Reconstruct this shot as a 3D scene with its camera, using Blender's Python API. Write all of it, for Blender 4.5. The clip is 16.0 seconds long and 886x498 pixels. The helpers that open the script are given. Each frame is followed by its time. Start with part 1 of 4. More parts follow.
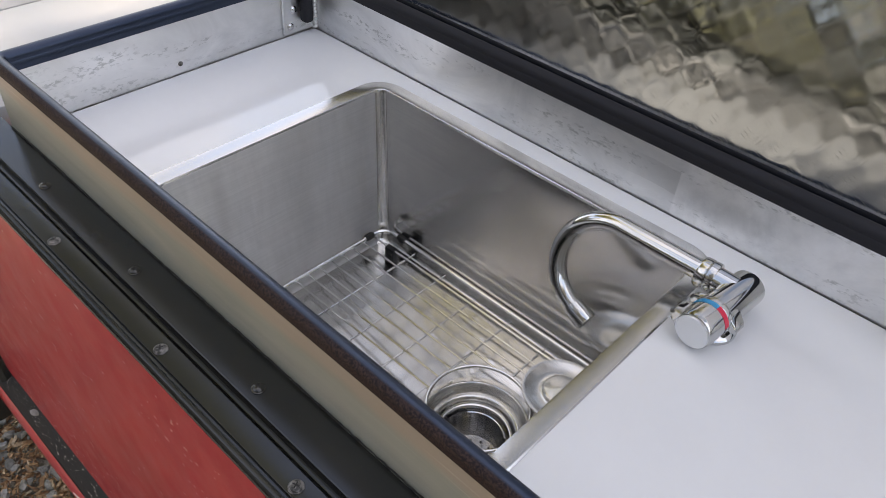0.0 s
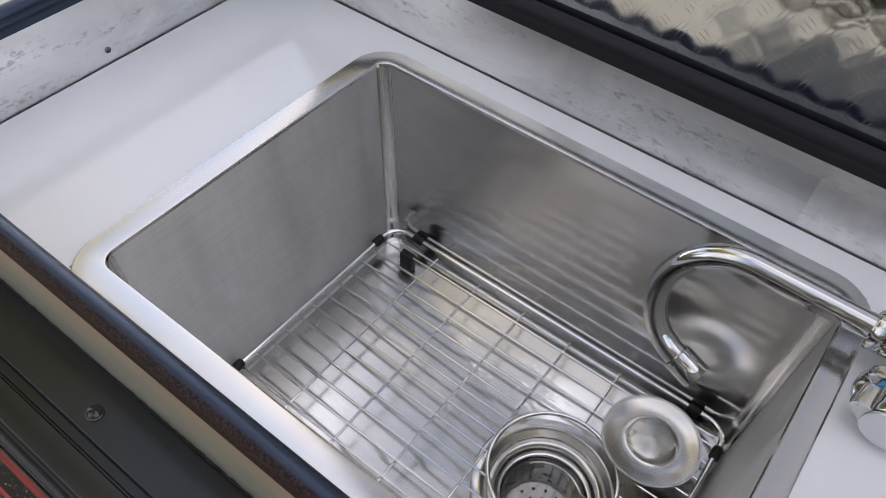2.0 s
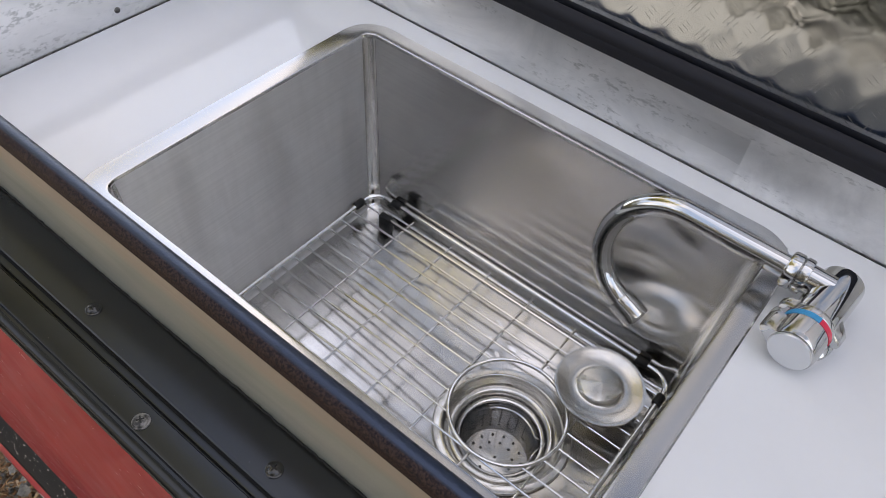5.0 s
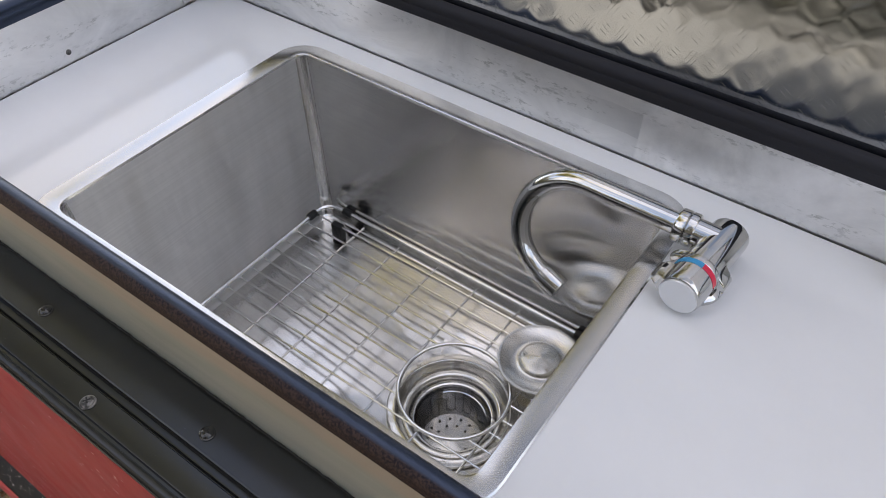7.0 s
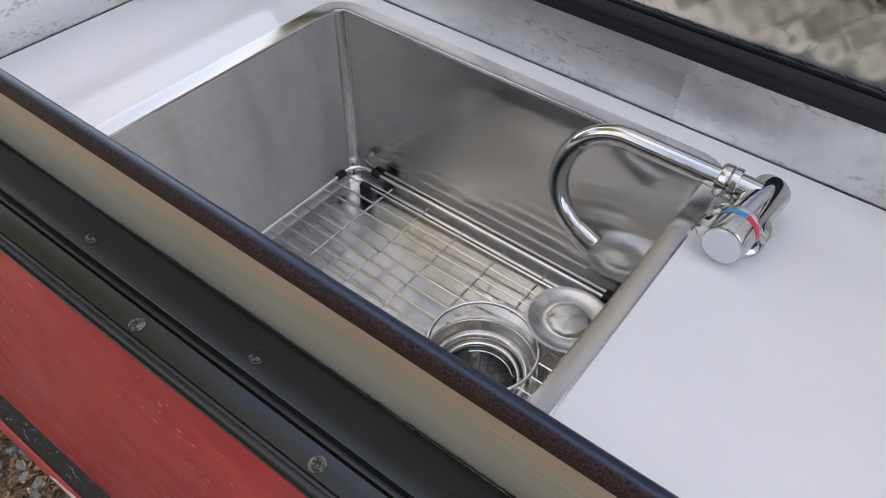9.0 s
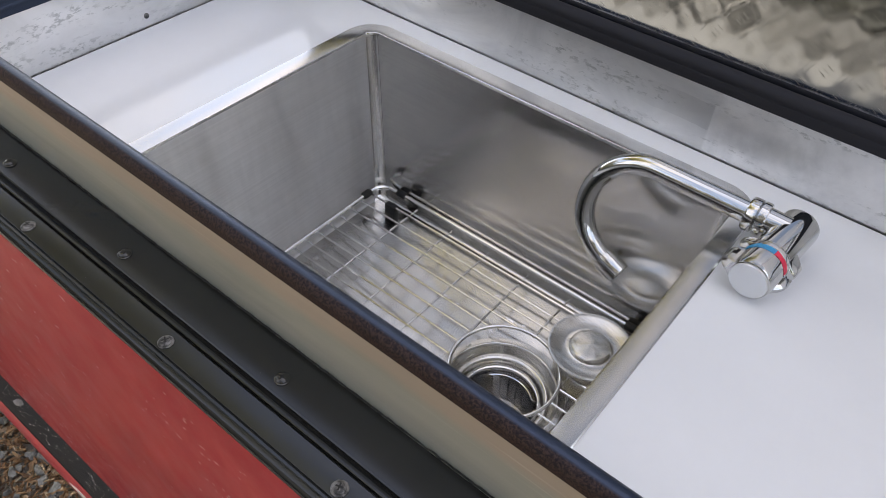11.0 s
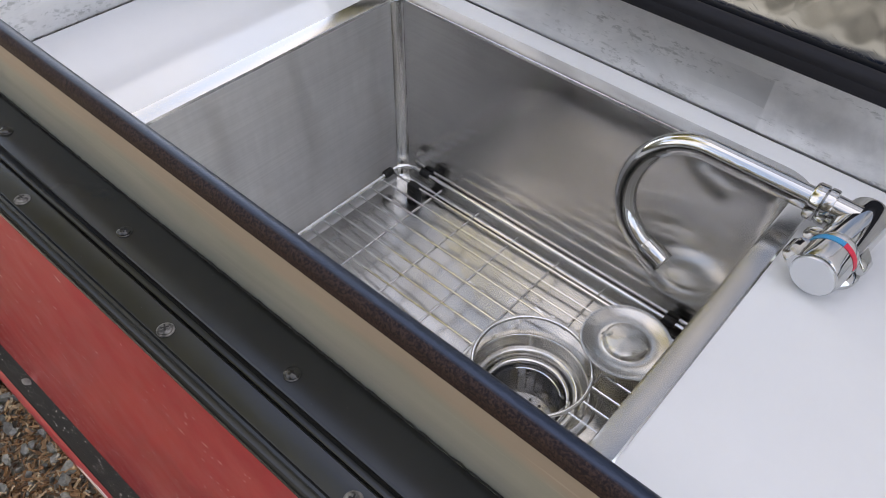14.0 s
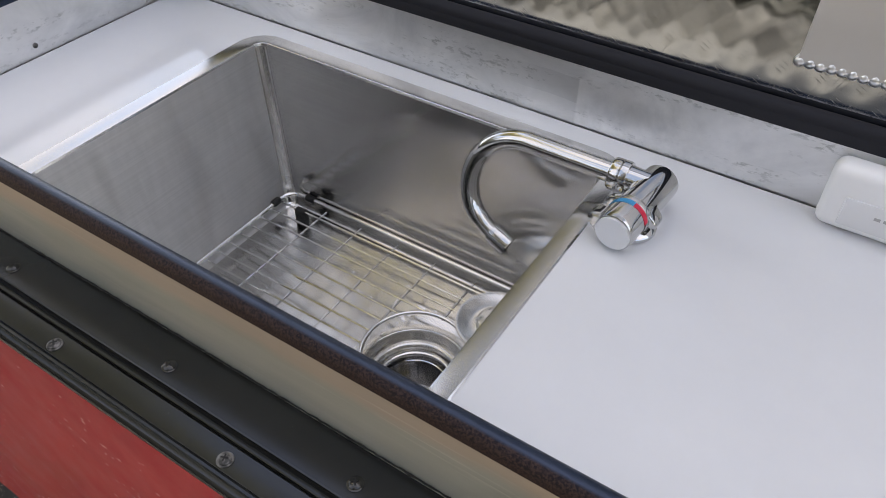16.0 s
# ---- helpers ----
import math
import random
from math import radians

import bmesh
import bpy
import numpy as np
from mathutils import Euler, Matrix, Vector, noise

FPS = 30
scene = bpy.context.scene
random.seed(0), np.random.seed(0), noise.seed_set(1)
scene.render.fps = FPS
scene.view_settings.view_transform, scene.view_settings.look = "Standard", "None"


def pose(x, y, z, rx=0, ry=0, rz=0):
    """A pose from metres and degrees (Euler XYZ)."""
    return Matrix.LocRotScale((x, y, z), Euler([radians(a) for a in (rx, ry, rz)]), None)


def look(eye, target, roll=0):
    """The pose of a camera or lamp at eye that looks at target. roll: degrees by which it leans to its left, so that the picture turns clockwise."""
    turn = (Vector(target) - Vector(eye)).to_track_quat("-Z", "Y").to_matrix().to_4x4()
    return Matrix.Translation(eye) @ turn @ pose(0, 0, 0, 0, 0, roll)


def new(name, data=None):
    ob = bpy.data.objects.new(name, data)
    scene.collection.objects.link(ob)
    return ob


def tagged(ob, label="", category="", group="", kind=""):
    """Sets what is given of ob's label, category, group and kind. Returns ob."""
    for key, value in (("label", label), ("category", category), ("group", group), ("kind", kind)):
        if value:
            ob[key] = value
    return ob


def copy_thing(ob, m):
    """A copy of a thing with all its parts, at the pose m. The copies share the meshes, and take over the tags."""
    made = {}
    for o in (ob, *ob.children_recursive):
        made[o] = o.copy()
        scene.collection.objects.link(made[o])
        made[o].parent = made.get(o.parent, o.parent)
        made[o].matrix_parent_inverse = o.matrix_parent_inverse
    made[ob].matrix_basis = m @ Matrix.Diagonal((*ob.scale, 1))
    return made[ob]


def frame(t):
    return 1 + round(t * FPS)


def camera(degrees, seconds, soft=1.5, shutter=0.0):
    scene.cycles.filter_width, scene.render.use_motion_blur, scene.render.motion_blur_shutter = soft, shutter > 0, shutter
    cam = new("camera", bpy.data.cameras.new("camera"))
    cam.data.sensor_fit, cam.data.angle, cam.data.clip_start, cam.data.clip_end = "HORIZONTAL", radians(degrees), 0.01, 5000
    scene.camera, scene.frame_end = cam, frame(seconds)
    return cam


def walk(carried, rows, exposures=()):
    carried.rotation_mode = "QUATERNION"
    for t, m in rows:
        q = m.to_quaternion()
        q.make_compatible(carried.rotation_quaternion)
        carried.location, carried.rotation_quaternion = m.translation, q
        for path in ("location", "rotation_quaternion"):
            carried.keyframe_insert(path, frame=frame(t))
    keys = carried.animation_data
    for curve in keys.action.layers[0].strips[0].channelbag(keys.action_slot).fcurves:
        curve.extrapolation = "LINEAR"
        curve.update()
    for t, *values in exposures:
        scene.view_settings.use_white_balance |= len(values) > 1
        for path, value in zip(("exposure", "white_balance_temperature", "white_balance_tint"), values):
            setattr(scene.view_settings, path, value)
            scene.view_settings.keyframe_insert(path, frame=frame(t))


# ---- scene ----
cam = camera(60.70, 16.0, soft=0.8)
PATH = [
    (0, (-0.0267, 0.0091, 1.3764), (-0.4850, 0.5428, 0.7681), 4.37),
    (0.5, (-0.0675, 0.0358, 1.3578), (-0.5385, 0.5295, 0.7259), 3.22),
    (1, (-0.1319, 0.0708, 1.3577), (-0.5521, 0.5461, 0.6777), 0.98),
    (1.5, (-0.1698, 0.1059, 1.3506), (-0.5349, 0.6095, 0.6592), 2.68),
    (2, (-0.2123, 0.1175, 1.3436), (-0.5573, 0.6105, 0.6345), 3.38),
    (2.5, (-0.1950, 0.1161, 1.3366), (-0.5311, 0.6088, 0.6230), 4.10),
    (3, (-0.1898, 0.1039, 1.3426), (-0.5159, 0.5992, 0.6262), 5.14),
    (3.5, (-0.1844, 0.0856, 1.3500), (-0.5114, 0.5826, 0.6352), 5.77),
    (4, (-0.1749, 0.0745, 1.3524), (-0.5072, 0.5760, 0.6432), 6.52),
    (4.2, (-0.1729, 0.0737, 1.3520), (-0.5089, 0.5767, 0.6457), 6.56),
    (6.3, (-0.1099, 0.0660, 1.3510), (-0.4773, 0.5815, 0.6697), 4.31),
    (6.5, (-0.1036, 0.0713, 1.3564), (-0.4713, 0.5883, 0.6764), 3.28),
    (7, (-0.0716, 0.0620, 1.3629), (-0.4484, 0.5897, 0.6962), 0.38),
    (7.5, (-0.0749, 0.0536, 1.3480), (-0.4474, 0.5805, 0.6783), 0.81),
    (8, (-0.0771, 0.0333, 1.3387), (-0.4507, 0.5607, 0.6700), 1.58),
    (8.5, (-0.0728, 0.0257, 1.3404), (-0.4447, 0.5556, 0.6727), 2.33),
    (9, (-0.0802, 0.0200, 1.3393), (-0.4518, 0.5500, 0.6715), 2.83),
    (9.2, (-0.0826, 0.0154, 1.3434), (-0.4557, 0.5456, 0.6767), 2.91),
    (11.3, (-0.0862, 0.0213, 1.3465), (-0.4855, 0.5459, 0.6905), 3.12),
    (11.5, (-0.0846, 0.0267, 1.3443), (-0.4838, 0.5496, 0.6869), 3.16),
    (12, (-0.1049, 0.0200, 1.3482), (-0.5089, 0.5413, 0.6925), 3.22),
    (12.5, (-0.1082, 0.0202, 1.3497), (-0.5161, 0.5407, 0.6958), 3.17),
    (13, (-0.1226, 0.0232, 1.3470), (-0.5363, 0.5427, 0.6960), 3.15),
    (13.5, (-0.1333, 0.0241, 1.3356), (-0.5525, 0.5379, 0.6835), 3.03),
    (14, (-0.1107, 0.0419, 1.3147), (-0.5158, 0.5409, 0.6425), 2.81),
    (14.5, (-0.0977, 0.0336, 1.3246), (-0.5006, 0.5330, 0.6514), 2.06),
    (15, (-0.0533, 0.0238, 1.3408), (-0.4453, 0.5480, 0.6802), 1.43),
    (15.5, (-0.0226, 0.0164, 1.3409), (-0.4157, 0.5560, 0.6934), 0.65),
    (16, (-0.0191, 0.0212, 1.3427), (-0.3917, 0.5887, 0.7071), 0.00),
]
walk(cam, [(t, look(eye, target, roll)) for t, eye, target, roll in PATH], exposures=[(0, 2.39, 9550, 16), (0.5, 2.46, 9550, 16), (1.5, 2.29, 9550, 16), (3, 2.36, 9550, 16), (4, 2.45, 9550, 16), (7, 2.36, 9550, 16), (9, 2.44, 9550, 16), (12.5, 2.52, 9550, 16), (13.5, 2.57, 9550, 16), (15, 2.47, 9550, 16), (16, 2.35, 9550, 16)])

# ---- world and light ----
SUN_UP, SUN_ROUND = 41.0, 12.0
world = bpy.data.worlds.new("world")
scene.world = world
world.use_nodes = True
wn = world.node_tree.nodes
sky = wn.new("ShaderNodeTexSky")
sky.sky_type, sky.sun_disc = "NISHITA", False
sky.sun_elevation, sky.sun_rotation = radians(SUN_UP), radians(SUN_ROUND)
sky.air_density, sky.dust_density, sky.ozone_density = 1.0, 1.2, 1.6
wn["Background"].inputs["Strength"].default_value = 0.13
haze = wn.new("ShaderNodeMix")            # broken high cloud over the whole sky
haze.data_type = "RGBA"
haze.inputs[7].default_value = (2.82, 2.97, 3.30, 1)
where = wn.new("ShaderNodeTexCoord")
cloud = wn.new("ShaderNodeTexNoise")
cloud.inputs["Scale"].default_value, cloud.inputs["Detail"].default_value, cloud.inputs["Roughness"].default_value = 3.2, 5.0, 0.55
world.node_tree.links.new(where.outputs["Generated"], cloud.inputs["Vector"])
cover = wn.new("ShaderNodeValToRGB")
cover.color_ramp.elements[0].position, cover.color_ramp.elements[1].position = 0.42, 0.62
cover.color_ramp.elements[0].color, cover.color_ramp.elements[1].color = (0.0, 0.0, 0.0, 1), (0.62, 0.62, 0.62, 1)
world.node_tree.links.new(cloud.outputs["Fac"], cover.inputs["Fac"])
world.node_tree.links.new(cover.outputs["Color"], haze.inputs[0])
world.node_tree.links.new(sky.outputs["Color"], haze.inputs[6])
world.node_tree.links.new(haze.outputs[2], wn["Background"].inputs["Color"])
sun = new("sun", bpy.data.lights.new("sun", "SUN"))
sun.data.energy, sun.data.angle, sun.data.color = 3.2, radians(0.6), (1.0, 0.995, 0.985)
sd = Vector((math.sin(radians(SUN_ROUND)) * math.cos(radians(SUN_UP)), math.cos(radians(SUN_ROUND)) * math.cos(radians(SUN_UP)), math.sin(radians(SUN_UP))))
sun.matrix_world = look(sd * 30, (0, 0, 0))


# ---- materials ----
def material(name, base, rough=0.5, metal=0.0, **more):
    m = bpy.data.materials.new(name)
    m.use_nodes = True
    b = m.node_tree.nodes["Principled BSDF"]
    b.inputs["Base Color"].default_value = (*base, 1)
    b.inputs["Roughness"].default_value = rough
    b.inputs["Metallic"].default_value = metal
    for key, value in more.items():
        b.inputs[key.replace("_", " ")].default_value = value
    return m


class Nodes:
    """Short hand for wiring a material."""

    def __init__(self, m):
        self.t, self.n, self.b = m.node_tree, m.node_tree.nodes, m.node_tree.nodes["Principled BSDF"]
        self.geo = self.n.new("ShaderNodeTexCoord").outputs["Object"]

    def link(self, a, b):
        self.t.links.new(a, b)

    def stretch(self, sx, sy, sz):
        mp = self.n.new("ShaderNodeMapping")
        mp.inputs["Scale"].default_value = (sx, sy, sz)
        self.link(self.geo, mp.inputs["Vector"])
        return mp.outputs["Vector"]

    def noise(self, scale, detail=4, rough=0.55, vec=None, distort=0.0):
        t = self.n.new("ShaderNodeTexNoise")
        t.inputs["Scale"].default_value, t.inputs["Detail"].default_value = scale, detail
        t.inputs["Roughness"].default_value, t.inputs["Distortion"].default_value = rough, distort
        self.link(vec or self.geo, t.inputs["Vector"])
        return t.outputs["Fac"]

    def ramp(self, fac, *stops):
        r = self.n.new("ShaderNodeValToRGB")
        e = r.color_ramp.elements
        while len(e) < len(stops):
            e.new(0.5)
        for el, (pos, col) in zip(e, stops):
            el.position = pos
            el.color = (*col, 1) if isinstance(col, tuple) else (col, col, col, 1)
        self.link(fac, r.inputs["Fac"])
        return r.outputs["Color"]

    def mix(self, fac, a, b):
        x = self.n.new("ShaderNodeMix")
        x.data_type = "RGBA"
        for v, i in ((fac, 0), (a, 6), (b, 7)):
            if isinstance(v, (int, float)):
                x.inputs[i].default_value = v if i == 0 else (v, v, v, 1)
            elif isinstance(v, tuple):
                x.inputs[i].default_value = (*v, 1)
            else:
                self.link(v, x.inputs[i])
        return x.outputs[2]

    def math(self, op, *values):
        m = self.n.new("ShaderNodeMath")
        m.operation = op
        for v, socket in zip(values, m.inputs):
            if isinstance(v, (int, float)):
                socket.default_value = v
            else:
                self.link(v, socket)
        return m.outputs[0]

    def base(self, c):
        self.link(c, self.b.inputs["Base Color"])

    def rough(self, fac, lo, hi, a=0.3, b=0.7):
        self.link(self.ramp(fac, (a, lo), (b, hi)), self.b.inputs["Roughness"])

    def bump(self, fac, strength, dist=0.001, after=None):
        bp = self.n.new("ShaderNodeBump")
        bp.inputs["Strength"].default_value, bp.inputs["Distance"].default_value = strength, dist
        self.link(fac, bp.inputs["Height"])
        if after is not None:
            self.link(after, bp.inputs["Normal"])
        self.link(bp.outputs["Normal"], self.b.inputs["Normal"])
        return bp.outputs["Normal"]


def brushed(name, base, lo, hi, stretch, bump=0.12, stain=0.25, grain=0.5):
    m = material(name, base, 0.3, 1.0)
    k = Nodes(m)
    fine = k.noise(1.0, 3, 0.6, k.stretch(*stretch))
    cloud = k.noise(14, 5, 0.6, distort=0.6)
    dark = tuple(v * (1 - stain) for v in base)
    k.base(k.mix(k.ramp(cloud, (0.38, 0.0), (0.66, 1.0)), base, dark))
    k.rough(k.mix(grain, cloud, fine), lo, hi, 0.35, 0.65)
    if bump:
        k.bump(fine, bump, 0.0006)
    return m


STEEL = brushed("brushed_steel_wall", (0.70, 0.687, 0.672), 0.12, 0.17, (9, 9, 2600), 0.0, 0.08, 0.0)
STEEL_FLOOR = brushed("brushed_steel_floor", (0.70, 0.688, 0.672), 0.16, 0.21, (9, 2200, 9), 0.0, 0.15, 0.0)
STEEL_RIM = brushed("brushed_steel_rim", (0.52, 0.515, 0.51), 0.15, 0.21, (30, 2500, 2500), 0.0, 0.04, 0.0)
k = Nodes(STEEL)                          # long walls: gloss spreads sideways; short walls: up and down
g = k.n.new("ShaderNodeNewGeometry")
cross = k.n.new("ShaderNodeVectorMath")
cross.operation = "CROSS_PRODUCT"
cross.inputs[1].default_value = (0, 0, 1)
k.link(g.outputs["True Normal"], cross.inputs[0])
axes = k.n.new("ShaderNodeSeparateXYZ")
k.link(g.outputs["True Normal"], axes.inputs[0])
end_on = k.math("ABSOLUTE", axes.outputs["X"])
k.link(k.mix(k.ramp(end_on, (0.80, 0.0), (0.92, 1.0)), cross.outputs["Vector"], (0.0, 0.0, 1.0)), k.b.inputs["Tangent"])
k.link(k.ramp(end_on, (0.80, 0.97), (0.92, 0.60)), k.b.inputs["Anisotropic"])
k.link(k.mix(k.ramp(end_on, (0.80, 0.0), (0.92, 1.0)), k.b.inputs["Roughness"].links[0].from_socket, k.ramp(k.noise(1, 4, 0.6, k.stretch(30, 34, 7)), (0.36, 0.52), (0.64, 0.78))), k.b.inputs["Roughness"])
cove = k.math("MULTIPLY", k.ramp(end_on, (0.25, 0.0), (0.35, 1.0)), k.ramp(k.math("ABSOLUTE", axes.outputs["Z"]), (0.2, 0.0), (0.35, 1.0)))
k.link(k.mix(cove, k.b.inputs["Roughness"].links[0].from_socket, 0.55), k.b.inputs["Roughness"])   # ground rough along the weld
place = k.n.new("ShaderNodeSeparateXYZ")
k.link(k.geo, place.inputs[0])


def corner_rays(cx, cy, cz, reach, turns):
    """Stress marks that fan out over both walls from a welded corner."""
    across = k.math("ADD", k.math("ABSOLUTE", k.math("SUBTRACT", place.outputs["X"], cx)), k.math("ABSOLUTE", k.math("SUBTRACT", place.outputs["Y"], cy)))
    up = k.math("SUBTRACT", place.outputs["Z"], cz)
    angle = k.math("ARCTAN2", up, across)
    dist = k.math("SQRT", k.math("ADD", k.math("MULTIPLY", across, across), k.math("MULTIPLY", up, up)))
    polar = k.n.new("ShaderNodeCombineXYZ")
    k.link(k.math("MULTIPLY", angle, turns), polar.inputs[0])
    k.link(k.math("MULTIPLY", dist, 14.0), polar.inputs[1])
    k.link(k.math("MULTIPLY", end_on, 3.0), polar.inputs[2])
    rays = k.noise(1.0, 2, 0.5, polar.outputs[0], 0.5)
    near = k.ramp(dist, (0.030, 0.0), (0.055, 1.0), (0.085, 0.6), (reach, 0.0))
    return k.math("MULTIPLY", k.ramp(rays, (0.25, 0.0), (0.75, 1.0)), near)


lines = k.ramp(k.noise(1, 3, 0.65, k.stretch(5, 5, 620)), (0.40, 0.0), (0.62, 0.16))
c = k.mix(lines, k.b.inputs["Base Color"].links[0].from_socket, (0.42, 0.41, 0.40))
k.base(c)
press = corner_rays(-0.527, 0.484, 0.800, 0.16, 3.2)
press = k.math("ADD", press, k.math("MULTIPLY", k.noise(7, 2, 0.4), 0.30))
k.bump(press, 0.18, 0.0012)
k = Nodes(STEEL_FLOOR)                    # the floor's grain runs across, so gloss spreads along x
lines = k.ramp(k.noise(1, 3, 0.65, k.stretch(9, 520, 9)), (0.42, 0.0), (0.62, 0.20))
stains = k.ramp(k.noise(34, 5, 0.65, None, 1.0), (0.52, 0.0), (0.60, 0.16))
k.base(k.mix(stains, k.mix(lines, k.b.inputs["Base Color"].links[0].from_socket, (0.40, 0.385, 0.36)), (0.34, 0.32, 0.30)))
lay = k.n.new("ShaderNodeCombineXYZ")
lay.inputs[0].default_value = 1.0
k.link(lay.outputs[0], k.b.inputs["Tangent"])
k.b.inputs["Anisotropic"].default_value = 0.85
SEAM = brushed("polished_seam", (0.88, 0.865, 0.84), 0.16, 0.20, (200, 200, 30), 0.0, 0.1)
k = Nodes(SEAM)                           # dressed up and down, so gloss runs along the seam
lay = k.n.new("ShaderNodeCombineXYZ")
lay.inputs[2].default_value = 1.0
k.link(lay.outputs[0], k.b.inputs["Tangent"])
k.b.inputs["Anisotropic"].default_value = 0.97
WIRE = brushed("polished_wire", (0.82, 0.815, 0.80), 0.08, 0.16, (90, 90, 90), 0.03, 0.08)
CUP = brushed("spun_steel_cup", (0.37, 0.37, 0.38), 0.12, 0.24, (60, 60, 500), 0.05, 0.2)
SPUN = brushed("spun_steel", (0.72, 0.70, 0.665), 0.14, 0.28, (60, 60, 500), 0.06, 0.15)

RADIAL = material("radial_steel", (0.66, 0.64, 0.60), 0.26, 1.0, Anisotropic=0.9, Anisotropic_Rotation=0.25)
k = Nodes(RADIAL)
tan = k.n.new("ShaderNodeTangent")
tan.direction_type, tan.axis = "RADIAL", "Z"
k.link(tan.outputs["Tangent"], k.b.inputs["Tangent"])
CHROME = material("chrome", (0.60, 0.60, 0.595), 0.03, 1.0)
k = Nodes(CHROME)
k.rough(k.noise(60, 4), 0.02, 0.05)
CAP = material("satin_chrome_cap", (0.72, 0.73, 0.74), 0.32, 1.0)

ALU = material("mill_aluminium", (0.72, 0.73, 0.74), 0.4, 1.0)
k = Nodes(ALU)
blotch = k.noise(9, 6, 0.62, k.stretch(1, 1, 1.6), 1.2)
smear = k.noise(1, 4, 0.6, k.stretch(10, 10, 60))
specks = k.noise(230, 4, 0.7, k.stretch(0.5, 0.5, 1.1))
c = k.mix(k.ramp(blotch, (0.34, 0.0), (0.68, 1.0)), (0.88, 0.88, 0.88), (0.70, 0.705, 0.71))
where = k.noise(11, 4, 0.65, k.stretch(0.7, 0.7, 6.0), 0.4)
marks = k.mix(k.ramp(where, (0.52, 0.0), (0.64, 1.0)), 0.0, k.ramp(specks, (0.52, 0.0), (0.60, 0.55)))
xyz = k.n.new("ShaderNodeSeparateXYZ")
k.link(k.geo, xyz.inputs[0])
edge = k.n.new("ShaderNodeMapRange")       # a lighter patch with a sharp left end on the back
edge.inputs["From Min"].default_value, edge.inputs["From Max"].default_value = -0.2225, -0.2205
k.link(xyz.outputs["X"], edge.inputs["Value"])
fadeout = k.n.new("ShaderNodeMapRange")
fadeout.inputs["From Min"].default_value, fadeout.inputs["From Max"].default_value = -0.06, -0.19
k.link(xyz.outputs["X"], fadeout.inputs["Value"])
pale_patch = k.mix(k.ramp(k.noise(26, 5, 0.6), (0.42, 1.0), (0.6, 0.1)), 0.0, k.mix(edge.outputs[0], 0.0, fadeout.outputs[0]))
c = k.mix(pale_patch, c, (0.97, 0.97, 0.97))
worn = k.n.new("ShaderNodeMapRange")      # and a darker patch that ends there
worn.inputs["From Min"].default_value, worn.inputs["From Max"].default_value = -0.30, -0.225
k.link(xyz.outputs["X"], worn.inputs["Value"])
stop = k.math("LESS_THAN", xyz.outputs["X"], -0.2215)
low = k.math("LESS_THAN", k.math("ABSOLUTE", k.math("SUBTRACT", xyz.outputs["Z"], k.math("ADD", 1.014, k.math("MULTIPLY", k.noise(30, 3), 0.006)))), 0.011)
c = k.mix(k.math("MULTIPLY", k.math("MULTIPLY", worn.outputs[0], stop), k.math("MULTIPLY", low, 0.30)), c, (0.46, 0.46, 0.465))
c = k.mix(marks, c, (0.30, 0.31, 0.30))
k.base(c)
k.rough(k.mix(0.5, blotch, smear), 0.28, 0.55, 0.38, 0.62)
k.bump(smear, 0.12, 0.001)

OXIDE = material("oxidised_aluminium", (0.42, 0.42, 0.37), 0.5, 0.4)
k = Nodes(OXIDE)
veil = k.noise(7, 5, 0.6, k.stretch(0.5, 1, 2.2), 0.9)
c = k.mix(k.ramp(veil, (0.36, 0.0), (0.64, 1.0)), (0.45, 0.465, 0.42), (0.36, 0.385, 0.345))
xyz = k.n.new("ShaderNodeSeparateXYZ")
k.link(k.geo, xyz.inputs[0])
edge = k.math("ADD", xyz.outputs["Z"], k.math("MULTIPLY", k.math("SUBTRACT", k.noise(5, 4, 0.6, k.stretch(1, 1, 0.2)), 0.5), 0.045))
band = k.n.new("ShaderNodeMapRange")       # a tan band with an uneven lower edge under the seal
band.inputs["From Min"].default_value, band.inputs["From Max"].default_value = 1.027, 1.036
k.link(edge, band.inputs["Value"])
c = k.mix(k.math("MULTIPLY", band.outputs[0], 0.66), c, (0.48, 0.385, 0.31))
scratch = k.noise(1, 4, 0.7, k.stretch(5, 5, 420))
c = k.mix(k.ramp(scratch, (0.60, 0.0), (0.72, 0.5)), c, (0.66, 0.65, 0.60))
k.base(c)
k.rough(k.noise(30, 4, 0.6, k.stretch(0.3, 1, 3)), 0.40, 0.56)
k.bump(k.noise(1, 3, 0.6, k.stretch(10, 10, 220)), 0.05, 0.0008)

WHITE = material("white_laminate", (0.74, 0.74, 0.765), 0.14, 0.0)
k = Nodes(WHITE)
k.base(k.mix(k.ramp(k.noise(5, 6, 0.65), (0.4, 0.0), (0.7, 1.0)), (0.735, 0.745, 0.765), (0.69, 0.70, 0.72)))
k.rough(k.noise(22, 6, 0.65), 0.05, 0.13, 0.35, 0.7)
k.bump(k.noise(6, 2), 0.03, 0.004)

PAINT = material("white_paint", (0.62, 0.62, 0.62), 0.4)
k = Nodes(PAINT)
k.base(k.mix(k.ramp(k.noise(4, 6, 0.6), (0.4, 0.0), (0.7, 1.0)), (0.46, 0.46, 0.465), (0.40, 0.40, 0.40)))
PLASTIC = material("white_plastic", (0.92, 0.92, 0.925), 0.3)
k = Nodes(PLASTIC)
k.bump(k.noise(900, 2), 0.05, 0.0003)
CLEAR = material("clear_flap_plastic", (0.84, 0.845, 0.86), 0.16)

